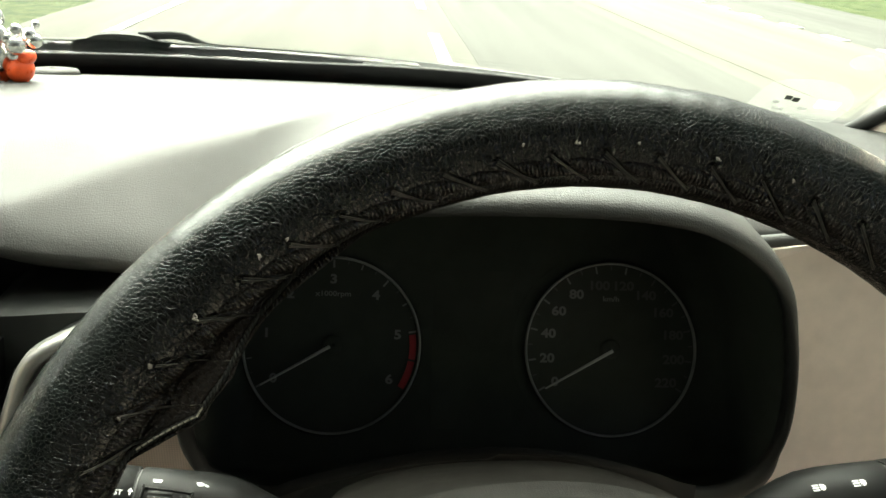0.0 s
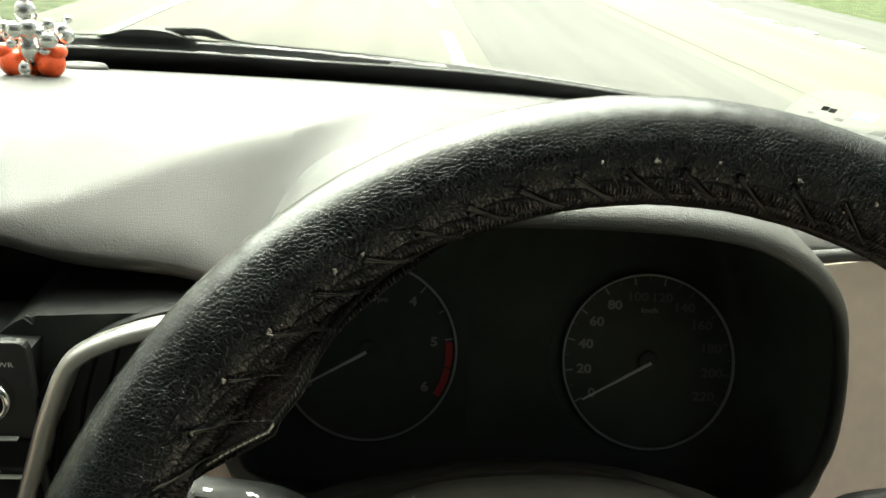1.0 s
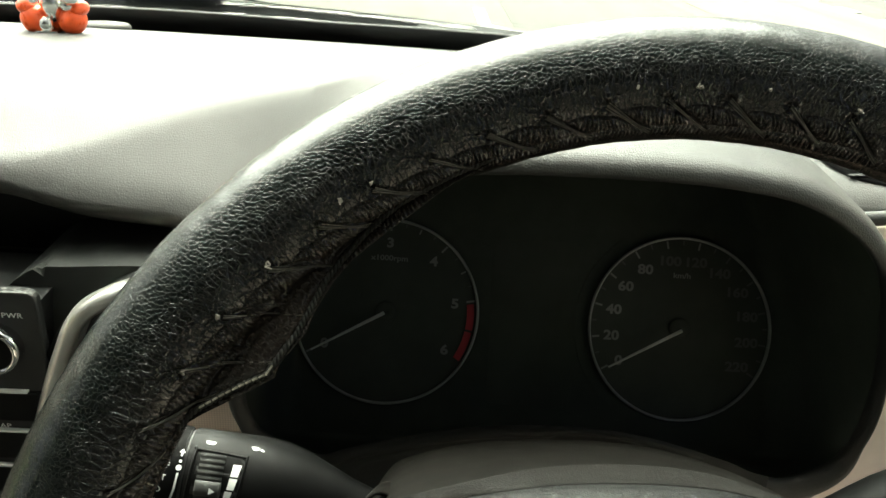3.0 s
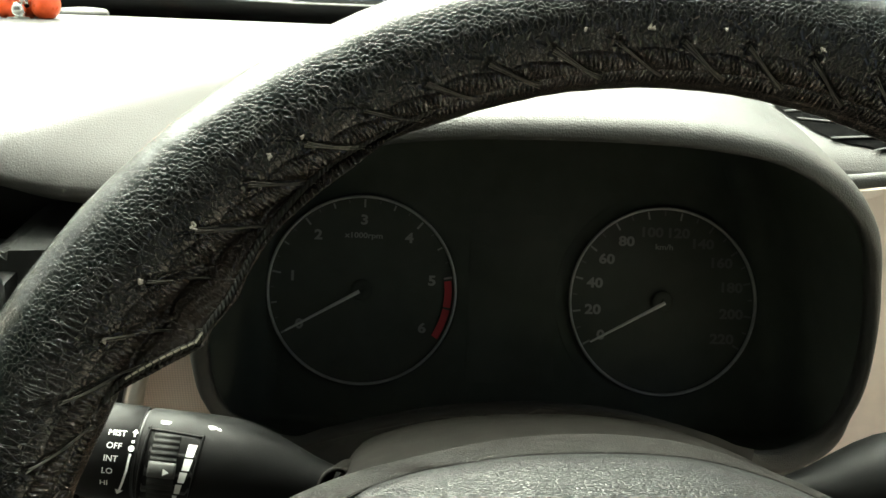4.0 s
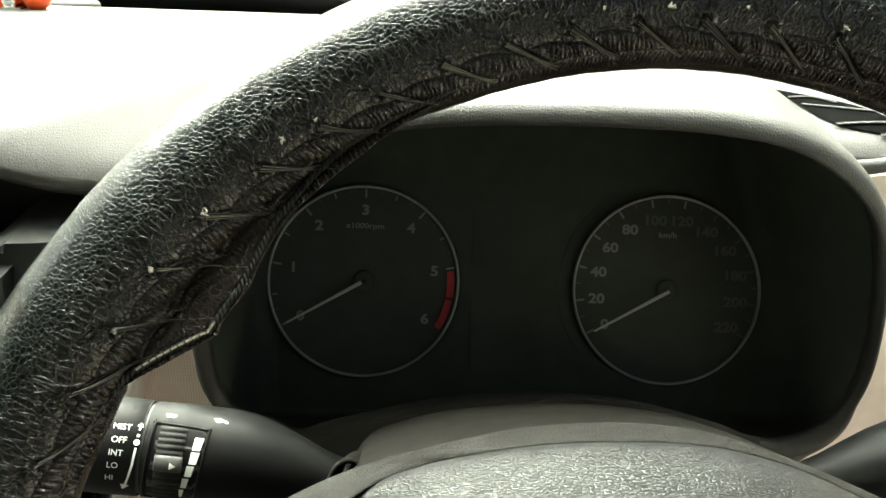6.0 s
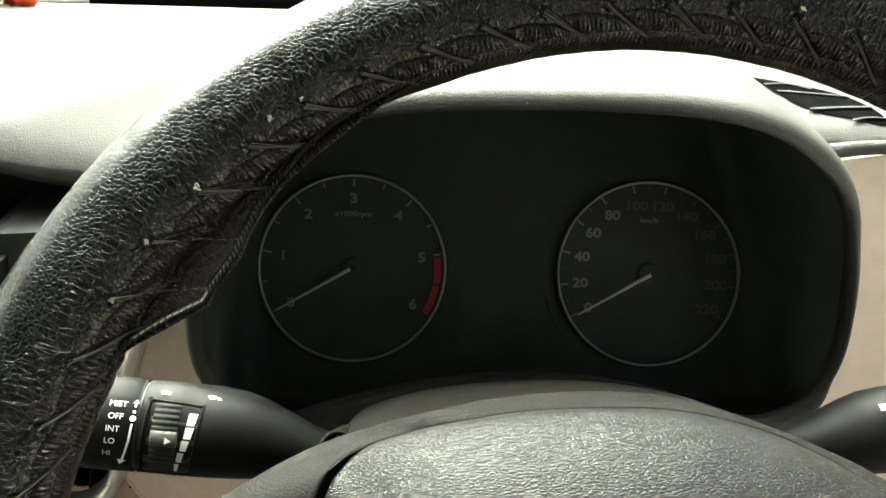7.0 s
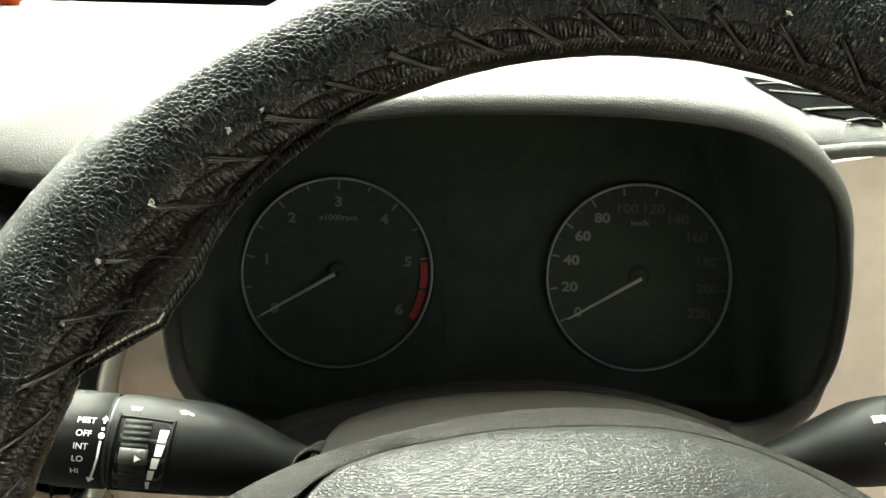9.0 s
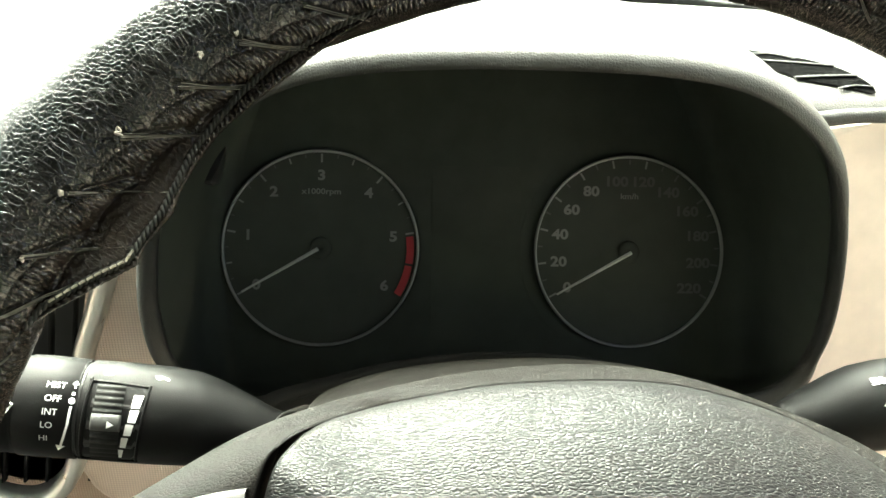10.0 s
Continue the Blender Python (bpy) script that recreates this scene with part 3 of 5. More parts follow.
# ---- side demister vent in the dash top ----
demist = thing("demister_vent", pose(0.182, 0.015, 1.205), "small black slatted demister vent in the dash top", "vent")
out = smooth_curve([(x - 0.182, y - 0.015) for x, y in ((0.1590, 0.0560), (0.1600, 0.0555), (0.172, 0.0450), (0.1831, 0.0354), (0.1968, 0.0151), (0.2025, -0.0081), (0.2045, -0.0242), (0.2007, -0.0262), (0.1844, -0.0208), (0.1690, -0.0150), (0.1608, -0.0030), (0.1592, 0.0121), (0.1578, 0.0272), (0.1580, 0.0440))], 90, True)
lid = lambda x, y: float(dash_z(0.182 + x, 0.015 + y)) - 1.205
mid = out.mean(0)
patch_ = np.concatenate([mid + (out - mid) * k for k in (0.02, 0.2, 0.4, 0.6, 0.8, 0.92, 1.0)])
# Flat black patch on the deck, painted for the dark inside the vent.
piece("well", [(x, y, lid(x, y) + 0.0012) for x, y in patch_], quads(7, len(out), False, True), VENT_SHADE, demist, "flat black patch for the shade inside the vent")
for x0, y0, xm, ym, x1, y1, w in ((0.1580, 0.0334, 0.1735, 0.0360, 0.1830, 0.0240, 0.0016), (0.1590, 0.0183, 0.1766, 0.0143, 0.1985, 0.0083, 0.0018), (0.1640, -0.0140, 0.1838, -0.0110, 0.2020, -0.0095, 0.0018), (0.1840, -0.0245, 0.1940, -0.0219, 0.2045, -0.0225, 0.0012)):
    sp = smooth_curve([(x0 - 0.182, y0 - 0.015), (xm - 0.182, ym - 0.015), (x1 - 0.182, y1 - 0.015)], 14)
    v, f = tube([(x, y, lid(x, y) + 0.0020) for x, y in sp], w * np.r_[0.6, np.ones(12), 0.5], 8, 0.25, (0, 0, 1))
    piece("slat", v, f, SURROUND, demist)

# ---- visor over the instruments ----
VISOR = thing("instrument_visor", pose(0, 0, 1.06), "grained dark grey visor round the instruments, black inside", "visor")
VO = np.array([0, 0, 1.06])
CLM = pose(0, 0, 1.10, -26.4, 0, -1.6)          # the cluster's own frame
crown = [(0.06, 1.2342), (0.100, 1.2245), (0.1345, 1.199), (0.152, 1.164)]
right = [(0.164, 1.125), (0.1690, 1.0940), (0.1660, 1.0710), (0.1555, 1.0575), (0.1385, 1.0510), (0.120, 1.0545), (0.100, 1.0640), (0.05, 1.0808)]
left = [(-0.1610, 1.125), (-0.1622, 1.098), (-0.1601, 1.0845), (-0.1545, 1.0730), (-0.1370, 1.0605), (-0.1215, 1.0565), (-0.1044, 1.0639), (-0.05, 1.0808)]
ring_ctrl = [(0.0, 1.2366)] + crown + right + [(0.0, 1.0862)] + left[::-1] + [(-x, z) for x, z in crown[::-1]]
NO = 220
ring = smooth_curve(ring_ctrl, NO, True)
tang = np.roll(ring, -1, 0) - np.roll(ring, 1, 0)
tang /= np.linalg.norm(tang, axis=1)[:, None]
nrm = np.c_[-tang[:, 1], tang[:, 0]]
if (nrm[0] * (ring[0] - [0, 1.15])).sum() < 0:
    nrm = -nrm
lip_y = -0.10 - (ring[:, 1] - 1.155) * 0.18
up = np.clip((ring[:, 1] - 1.12) / 0.11, 0, 1)       # 1 along the crown, 0 low down


def visor_ring(off, dy, drop=0.0):
    q = ring + nrm * np.asarray(off)[..., None] if np.ndim(off) else ring + nrm * off
    return np.c_[q[:, 0], lip_y + dy, q[:, 1] - drop * up ** 2.5 - low_in * 1.35 * np.clip(dy - 0.003, 0, 0.09) - skirt * 0.085 * np.clip((dy - 0.004) / 0.03, 0, 1)]


low_in = 1 - step(ring[:, 1], 1.070, 1.150)
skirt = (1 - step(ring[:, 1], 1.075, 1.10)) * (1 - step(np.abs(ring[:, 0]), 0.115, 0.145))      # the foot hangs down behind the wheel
in_z = (1 - low_in) * (1.15 + (ring[:, 1] - 1.15) * 0.985) + low_in * 1.024
inner_scale = np.c_[ring[:, 0] * 0.985, 0.496 * (in_z - 1.10) + 0.004, in_z]
side = np.where(ring[:, 0] > 0, 0.42, 0.70) * (1 - up) + 0.62 * up + 0.38 * np.clip((ring[:, 1] - 1.20) / 0.035, 0, 1) + 1.1 * (1 - step(ring[:, 1], 1.048, 1.085)) * (ring[:, 0] > 0)      # the flanks are thinner than the crown
steep = 1 + 3.2 * (1 - step(ring[:, 1], 1.11, 1.205)) * step(np.abs(ring[:, 0]), 0.10, 0.14)      # low down the flanks turn away to the sides
roll_r = 0.0108
roll_in = [(roll_r * (math.sin(a) + math.sin(0.6)), roll_r * (math.cos(0.6) - math.cos(a)), 0) for a in np.linspace(-0.6, 1.45, 11)]
crown_in = [(0.0, 0.0), (0.0020, 0.0001), (0.0038, 0.0005), (0.0054, 0.0013), (0.0068, 0.0025), (0.0080, 0.0042), (0.0090, 0.0064), (0.0098, 0.0092), (0.0105, 0.0126), (0.0111, 0.0164), (0.0117, 0.0205)]
flat = step(up, 0.55, 0.95)                            # the crown slopes gently to a fine edge, the flanks are rolled
rings = [visor_ring(0.0004, 0.006)] + [visor_ring(o * side * (1 - flat) + co * flat, dy * (1 + (steep - 1) * k / 10) * (1 - flat) + cy * flat) for k, ((o, dy, drop), (co, cy)) in enumerate(zip(roll_in, crown_in))]
rings += [visor_ring(o * side * (1 - flat) + co * flat, dy + 0.006 * flat + 0.008 * (steep - 1), drop) for o, co, dy, drop in ((0.0172, 0.0124, 0.022, 0), (0.0174, 0.0146, 0.042, 0), (0.0172, 0.0160, 0.075, 0.0), (0.0152, 0.0152, 0.12, 0.004), (0.011, 0.011, 0.17, 0.020), (0.003, 0.003, 0.23, 0.055), (-0.02, -0.02, 0.29, 0.09))]
rv = np.stack(rings, 0)


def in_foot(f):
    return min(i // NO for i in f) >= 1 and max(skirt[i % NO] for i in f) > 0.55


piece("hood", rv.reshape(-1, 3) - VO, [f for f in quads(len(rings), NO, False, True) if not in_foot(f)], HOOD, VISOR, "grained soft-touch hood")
# The foot is its own dark piece; its black also carries the shade there.
piece("visor_foot", rv.reshape(-1, 3) - VO, [f for f in quads(len(rings), NO, False, True) if in_foot(f)], VISOR_FOOT_SHADE, VISOR, "foot of the visor over the column, black also for the shade there")
foot, floor_ = [], []                 # where the inside meets the dial mask, and the same some way in on the mask
for q in inner_scale:
    q = CLM.inverted() @ Vector(q)
    foot.append(CLM @ Vector((q.x * 1.004, 0.0030, q.z)))
    floor_.append(CLM @ Vector((q.x * 0.90, 0.0030, 0.01 + (q.z - 0.01) * 0.93)))
foot, floor_, mouth = np.array(foot), np.array(floor_), visor_ring(0.0004, 0.006)
bend = mouth * 0.38 + foot * 0.62
inner = [mouth * (1 - t) + bend * t for t in np.linspace(0, 1, 9)]
inner += [bend * (1 - t) ** 2 + foot * (2 * t * (1 - t)) + floor_ * t * t for t in np.linspace(0.08, 1, 12)]
piece("inner_wall", np.stack(inner, 0).reshape(-1, 3) - VO, quads(len(inner), NO, False, True), DIAL, VISOR, "matt black inside of the visor")

# ---- instrument cluster ----
cluster = thing("instrument_cluster", CLM, "black instrument cluster with two round silver-ringed dials", "instrument cluster")
inv = CLM.inverted()
edge_pts = [inv @ Vector(p) for p in inner_scale[::2]]
piece("face_panel", [(0, 0.0036, 0.01)] + [(p.x * 0.97, 0.0036, 0.01 + (p.z - 0.01) * 0.97) for p in edge_pts], [[0, 1 + i, 1 + (i + 1) % len(edge_pts)] for i in range(len(edge_pts))], DIAL, cluster, "black mask", smooth=False)
A_, RR = 0.0929, 0.0575


def ring_mesh(name, cx, r0, r1, y0, y1, material, parent, n=96, a0=0.0, a1=2 * math.pi, label=""):
    """A flat ring or arc between two radii, angles clockwise from the top."""
    closed = a1 - a0 > 6.28
    a = np.linspace(a0, a1, n, endpoint=not closed)
    c = [np.c_[cx + r * np.sin(a), np.full(len(a), y), r * np.cos(a)] for r, y in ((r0, y0), (r1, y0), (r1, y1), (r0, y1))]
    v = np.stack(c, 1).reshape(-1, 3)
    f = quads(len(a), 4, closed, True)
    return piece(name, v, f if closed else f + caps(len(a), 4), material, parent, label, smooth=False)


def torus(name, cx, r, w, d, y, material, parent, label="", n=128, m=10, cz=0.0):
    a, b = np.meshgrid(np.linspace(0, 2 * np.pi, n, endpoint=False), np.linspace(0, 2 * np.pi, m, endpoint=False), indexing="ij")
    rr = r + w * np.cos(b)
    v = np.stack([cx + rr * np.sin(a), y - d * np.sin(b), cz + rr * np.cos(a)], -1).reshape(-1, 3)
    return piece(name, v, quads(n, m, True, True), material, parent, label)


def word(name, text, size, x, z, y, material, parent, bold=0.0, label=""):
    v, f = lettering(text, size, bold)
    return piece(name, [(a * 1.12 + x, y, c * 0.94 + z) for a, b, c in v], f, material, parent, label, smooth=False)


def dial_face(cx, name, label, marks, numbers, unit, needle_deg, red=False):
    dial = piece(name, *disc(cx, 0.0570, 0.0015, 72), DIAL_DISH, cluster, label)
    ring_mesh("well_wall", cx, 0.0600, 0.0665, 0.0030, 0.004, DIAL, dial)
    torus("bezel_ring", cx, RR, 0.0009, 0.0016, 0.0, RING, dial, "satin silver ring")
    torus("hub_cap", cx, 0.0035, 0.003, 0.0008, 0.0004, DIAL_DISH, dial, "black needle hub")
    for deg, length, width, dim in marks:
        a = math.radians(deg)
        r1, r0 = 0.0560, 0.0560 - length
        s, c = math.sin(a), math.cos(a)
        w = width / 2
        v = [(cx + r * s + q * c, 0.0006, r * c - q * s) for r, q in ((r0, -w), (r0, w), (r1, w), (r1, -w))]
        piece("tick", v, [(0, 1, 2, 3)], PRINT_DIM if dim else PRINT, dial, smooth=False)
    for text, deg, dim in numbers:
        a = math.radians(deg)
        word("numeral", text, 0.0088, cx + 0.0435 * math.sin(a), 0.0435 * math.cos(a) - 0.0005, 0.0007, PRINT_DIM if dim else PRINT, dial, 0.00032)
    word("unit_text", unit, 0.0050, cx, 0.0335, 0.0007, PRINT, dial, 0.0001)
    if red:
        ring_mesh("red_zone", cx, 0.0508, 0.0552, 0.0002, 0.0008, RED, dial, 30, math.radians(82), math.radians(99.5), "red band")
        ring_mesh("red_zone", cx, 0.0508, 0.0552, 0.0002, 0.0008, RED, dial, 30, math.radians(101), math.radians(121), "red band")
    a = math.radians(needle_deg)
    s, c = math.sin(a), math.cos(a)
    v = []
    for r, w, y in ((0.001, 0.00115, -0.0078), (0.052, 0.0006, -0.0050)):
        v += [(cx + r * s + q * c, y + e, r * c - q * s) for q, e in ((-w, 0.0), (0, -0.0006), (w, 0.0), (0, 0.0012))]
    piece("needle", v, quads(2, 4, False, True) + caps(2, 4), NEEDLE, dial, "slim white needle", smooth=False)
    return dial


def disc(cx, r, y, n, cz=0.0):
    a = np.linspace(0, 2 * np.pi, n, endpoint=False)
    v = [(cx, y + 0.0006, cz)] + [(cx + r * math.sin(q), y, cz + r * math.cos(q)) for q in a]
    return v, [[0, 1 + i, 1 + (i + 1) % n] for i in range(n)]


rpm_marks = []
for k_ in range(25):
    deg = -120 + k_ * 10
    if deg > 82:
        continue
    major, mid = k_ % 4 == 0, k_ % 4 == 2
    rpm_marks.append((deg, 0.0052 if major else 0.0034 if mid else 0.0020, 0.0012 if major else 0.0010 if mid else 0.0007, not (major or mid)))
dial_face(-A_, "tachometer", "black rev counter dial, needle at nought", rpm_marks, [(str(i), (i - 3) * 40, False) for i in range(7)], "x1000rpm", -120, True)
# Right-hand ticks and figures are dimmed in their ink, for the lens's reflection.
kmh_marks = []
for k_ in range(23):
    major = k_ % 2 == 0
    kmh_marks.append((-120 + k_ * 240 / 22, 0.0048 if major else 0.0030, 0.0012 if major else 0.0009, k_ > 12 or not major))
dial_face(A_, "speedometer", "black speedometer dial, needle at nought", kmh_marks, [(str(20 * i), -120 + i * 240 / 11, i > 4) for i in range(12)], "km/h", -120)
plate("centre_display", rounded(0.054, 0.105, 0.004, 4, 0.0, -0.002), 0.0030, 0.006, LCD, cluster, "dark unlit display between the dials")

# ---- steering wheel ----
WHM = pose(0.0044, -0.3018, 1.1609, -33.7, 0, -0.7)
wheel = thing("steering_wheel", WHM, "steering wheel in a worn black laced leather cover", "steering wheel")
WC = np.array([0.001, 0.0143, -0.0058])
RC, RA = 0.1788, 0.0179
HOLE0, PITCH = -53.2, 5.9            # first lacing hole and the spacing, degrees clockwise from the top
PSI_H = 129.0                         # round the tube: 0 outward, 90 to the driver, 180 inward


def on_rim(theta, psi, lift=0.0):
    th, ps = np.radians(theta), np.radians(psi)
    r = RC + (RA + lift) * np.cos(ps)
    return np.stack([WC[0] + r * np.sin(th), WC[1] - (RA + lift) * np.sin(ps), WC[2] + r * np.cos(th)], -1)


def hash01(k):
    return np.modf(np.abs(np.sin(k * 12.9898 + 4.1) * 43758.5453))[0]


BASE_DV = 0.0097                      # where the loose edge leaves the rim
LOOSE_DEG = [-66, -64, -62, -59.8, -57, -54.8, -53.4, -51.4, -49.3, -47.5, -44.5, -41.6, -38.5, -33, -28, -22]
LOOSE_LEN = [0, 0.0006, 0.0035, 0.0072, 0.0112, 0.0140, 0.0126, 0.0126, 0.0124, 0.0102, 0.0078, 0.0060, 0.0053, 0.0040, 0.0016, 0]
GROOVE_DEG = [-70, -66, -62, -58, -55, -52, -50, -47, -44, -41, -38, -34, -28]
GROOVE_DV = [0.0086, 0.0090, 0.0112, 0.0170, 0.0215, 0.0208, 0.0204, 0.0180, 0.0150, 0.0132, 0.0114, 0.0096, 0.0086]


def groove_dv(theta):
    """Where the braid runs, inward from the lacing holes."""
    return np.interp(theta, GROOVE_DEG, GROOVE_DV)


def loose_len(theta):
    return np.interp(theta, LOOSE_DEG, LOOSE_LEN)


SHEAR = 1.35                          # how far a thread runs along the rim for each step inward


def gathers(theta, dv):
    """Height of the two ridged rows and the groove between them; dv runs inward from the lacing holes."""
    u = (theta - np.degrees(SHEAR * np.clip(dv, 0, 0.0105) / RC) - HOLE0) / PITCH      # the shells lean with the threads
    kk = np.floor(u)
    fr = u - kk
    rib = (theta - HOLE0) / PITCH - kk
    groove = groove_dv(theta)
    narrow = np.clip((groove - 0.0086) / 0.006, 0, 1)
    bulge = np.sin(np.pi * fr) ** 0.6
    a0 = 0.0036 - 0.0024 * bulge + 0.0006 * np.sin(2.3 * kk) + 0.0012 * fr
    w1 = np.minimum(groove - a0 - 0.0004, 0.0080)
    t1 = (dv - a0) / w1
    in1 = np.clip(np.sin(np.pi * np.clip(t1, 0, 1)), 0, 1) ** 0.5
    count = 11 + 3 * hash01(kk + 1)
    warp = 0.18 * np.sin(4 * t1 + kk) + 0.22 * np.sin(7.0 * fr + 11 * hash01(kk)) + 0.07 * np.sin(19.0 * fr + 6 * t1 + 9 * hash01(kk + 3)) - 1.4 * (t1 - 0.5) * (fr - 0.3)
    ridges = np.abs(np.sin(np.pi * (count * rib + warp))) ** 0.7
    uneven = 0.6 + 0.4 * np.sin(23 * fr + 13 * hash01(kk + 5) + 3 * t1)
    h = in1 * (bulge * 0.0015 + 0.00130 * (ridges - 0.5) * uneven * (0.3 + 0.7 * bulge))
    h -= 0.00025 * np.exp(-((t1 - 1.06) / 0.05) ** 2) * (1 + np.sin(np.pi * 2 * count * fr)) * narrow      # stitched line below the first row
    t2 = (dv - groove - 0.0006) / (0.0048 - 0.0024 * narrow)
    in2 = np.clip(np.sin(np.pi * np.clip(t2, 0, 1)), 0, 1) ** 0.5
    r2 = np.abs(np.sin(np.pi * ((count + 1) * rib + 0.4 + 0.8 * warp + 0.5 * t2))) ** 0.7
    h += in2 * (0.0004 + 0.00115 * (r2 - 0.5) * (0.5 + 0.5 * uneven))
    h -= 0.0009 * np.exp(-((dv - groove) / 0.0007) ** 2) * (0.3 + 0.7 * narrow)
    h += 0.00012 * np.sin(dv * 2600 + 3 * np.sin(theta * 0.8)) * np.clip((dv - 0.0097) / 0.003, 0, 1) * (dv < groove)
    return h


def cover_point(theta, dv, lift=0.0):
    """A point of the cover: on the rim down to the loose edge, then straight inward."""
    theta, dv = np.asarray(theta, float), np.asarray(dv, float)
    p = on_rim(theta, PSI_H + np.degrees(np.minimum(dv, BASE_DV) / RA), lift)
    q = np.radians(theta)
    er_ = np.stack([np.sin(q), 0 * q, np.cos(q)], -1)
    return p - er_ * np.maximum(dv - BASE_DV, 0)[..., None]


def rim_relief(theta, psi):
    """Height of folds, holes and gathers over the plain tube, in metres."""
    u = (theta - HOLE0) / PITCH
    kk = np.floor(u)
    dv = np.radians(psi - PSI_H) * RA                    # + towards the gathers
    h = np.zeros_like(theta)
    for o in (-1, 0, 1, 2):                              # fans of fine creases that start at the holes
        k = kk + o
        ds = (u - k) * math.radians(PITCH) * RC
        dist = np.hypot(ds, dv)
        ang = np.arctan2(ds, -dv) + 0.55
        ang = (ang + np.pi) % (2 * np.pi) - np.pi
        spread = np.exp(-(ang / 1.15) ** 2)
        wav = (7 + 3 * hash01(k + 4)) * ang + 6.28 * hash01(k) + 0.9 * np.sin(520 * dist + 3 * ang + k) + 0.5 * np.sin(1100 * dist - 5 * ang)
        lobes = -np.abs(np.sin(wav)) ** 0.5 * (0.55 + 0.45 * np.sin(5.1 * ang + 500 * dist + 9 * hash01(k + 2)))
        h += 0.00130 * spread * lobes * (dist / (dist + 0.003)) * np.exp(-dist / 0.0065)
        h += 0.00045 * np.exp(-((dist - 0.0022) / 0.0008) ** 2) * (0.6 + 0.4 * np.sin(5 * ang + 7 * hash01(k + 6)))      # the puckered lip of the hole
        h -= 0.0010 * np.exp(-(dist / 0.0013) ** 2)
        # the thread pulls a narrow valley from the hole inward
        h -= 0.0006 * np.exp(-((ds - SHEAR * dv) / 0.0014) ** 2) * np.clip(dv / 0.002, 0, 1) * np.exp(-np.maximum(dv - 0.007, 0) / 0.002)
    loose = np.clip(loose_len(theta) / 0.002, 0, 1)
    h += gathers(theta, dv) * (1 - loose * step(dv, 0.0100, 0.0106)) - 0.0015 * loose * step(dv, 0.0104, 0.0125)
    h += 0.00005 * np.sin(theta * 1.9 + psi * 0.05) + 0.00006 * np.sin(theta * 0.7)
    return h


th_f = np.r_[np.linspace(-80, 46, 2800), np.linspace(46.5, 279.5, 230)]
ps_f = np.r_[np.linspace(-40, 70, 26, endpoint=False), np.linspace(70, 190, 180, endpoint=False), np.linspace(190, 320, 16, endpoint=False)]
TH, PS = np.meshgrid(th_f, ps_f, indexing="ij")
V_ = on_rim(TH, PS, rim_relief(TH, PS))
uv = np.stack([np.radians(TH) * RC, np.radians(PS) * RA], -1).reshape(-1, 2)
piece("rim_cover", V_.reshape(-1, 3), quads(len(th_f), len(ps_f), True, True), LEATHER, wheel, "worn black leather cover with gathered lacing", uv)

# the loose inner edge of the cover, standing off the rim at the spoke
ft = np.linspace(-65.8, -22.2, 900)
fs = np.linspace(0, 1, 40)
FT, FS = np.meshgrid(ft, fs, indexing="ij")
lenf = loose_len(FT)
ripple = gathers(FT, BASE_DV + FS * lenf)
er = np.stack([np.sin(np.radians(FT)), 0 * FT, np.cos(np.radians(FT))], -1)
flap = cover_point(FT, BASE_DV + FS * lenf, 0.0) + np.array([0, -1.0, 0]) * (ripple - 0.0002 + 0.0008 * np.sin(np.pi * FS) * (lenf / 0.0138))[..., None]
back = flap + np.array([0, 0.0026, 0]) + er * 0.0004
n_f = flap.shape[0] * flap.shape[1]
uvf = np.stack([np.radians(FT) * RC, 0.050 + FS * lenf], -1).reshape(-1, 2)
edge = []
for i in range(899):
    a, b = i * 40 + 39, (i + 1) * 40 + 39
    edge.append([a, b, b + n_f, a + n_f])
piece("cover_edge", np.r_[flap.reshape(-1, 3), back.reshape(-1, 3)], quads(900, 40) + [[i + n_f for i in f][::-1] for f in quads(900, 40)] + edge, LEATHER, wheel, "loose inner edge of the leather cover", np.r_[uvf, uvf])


def rope(name, path, radius, pitch, material, label=""):
    """Two strands twisted along a path."""
    path = np.asarray(path, float)
    seg = np.r_[0, np.cumsum(np.linalg.norm(np.diff(path, axis=0), axis=1))]
    n = int(seg[-1] / pitch * 10)
    s = np.linspace(0, seg[-1], n)
    c = np.stack([np.interp(s, seg, path[:, k]) for k in range(3)], -1)
    d = np.gradient(c, axis=0)
    d /= np.linalg.norm(d, axis=1)[:, None]
    a = np.cross(d, np.array([0, 1.0, 0]))
    a /= np.linalg.norm(a, axis=1)[:, None]
    b = np.cross(a, d)
    vs, fs_ = [], []
    for ph in (0, np.pi):
        q = 2 * np.pi * s / pitch + ph
        v, f = tube(c + radius * 0.62 * (np.cos(q)[:, None] * a + np.sin(q)[:, None] * b), radius * 0.62, 6)
        fs_ += [[i + sum(len(x) for x in vs) for i in g] for g in f]
        vs.append(v)
    return piece(name, np.concatenate(vs), fs_, material, wheel, label)


# braided cord along the gathers, down the loose edge and back along its lower side
tt = np.linspace(-24, -64, 260)
cord = cover_point(tt, groove_dv(tt), 0.0) + np.array([0, -0.0002, 0])
rope("edge_cord", cord, 0.0008, 0.0030, THREAD_DARK, "black braided edge cord")
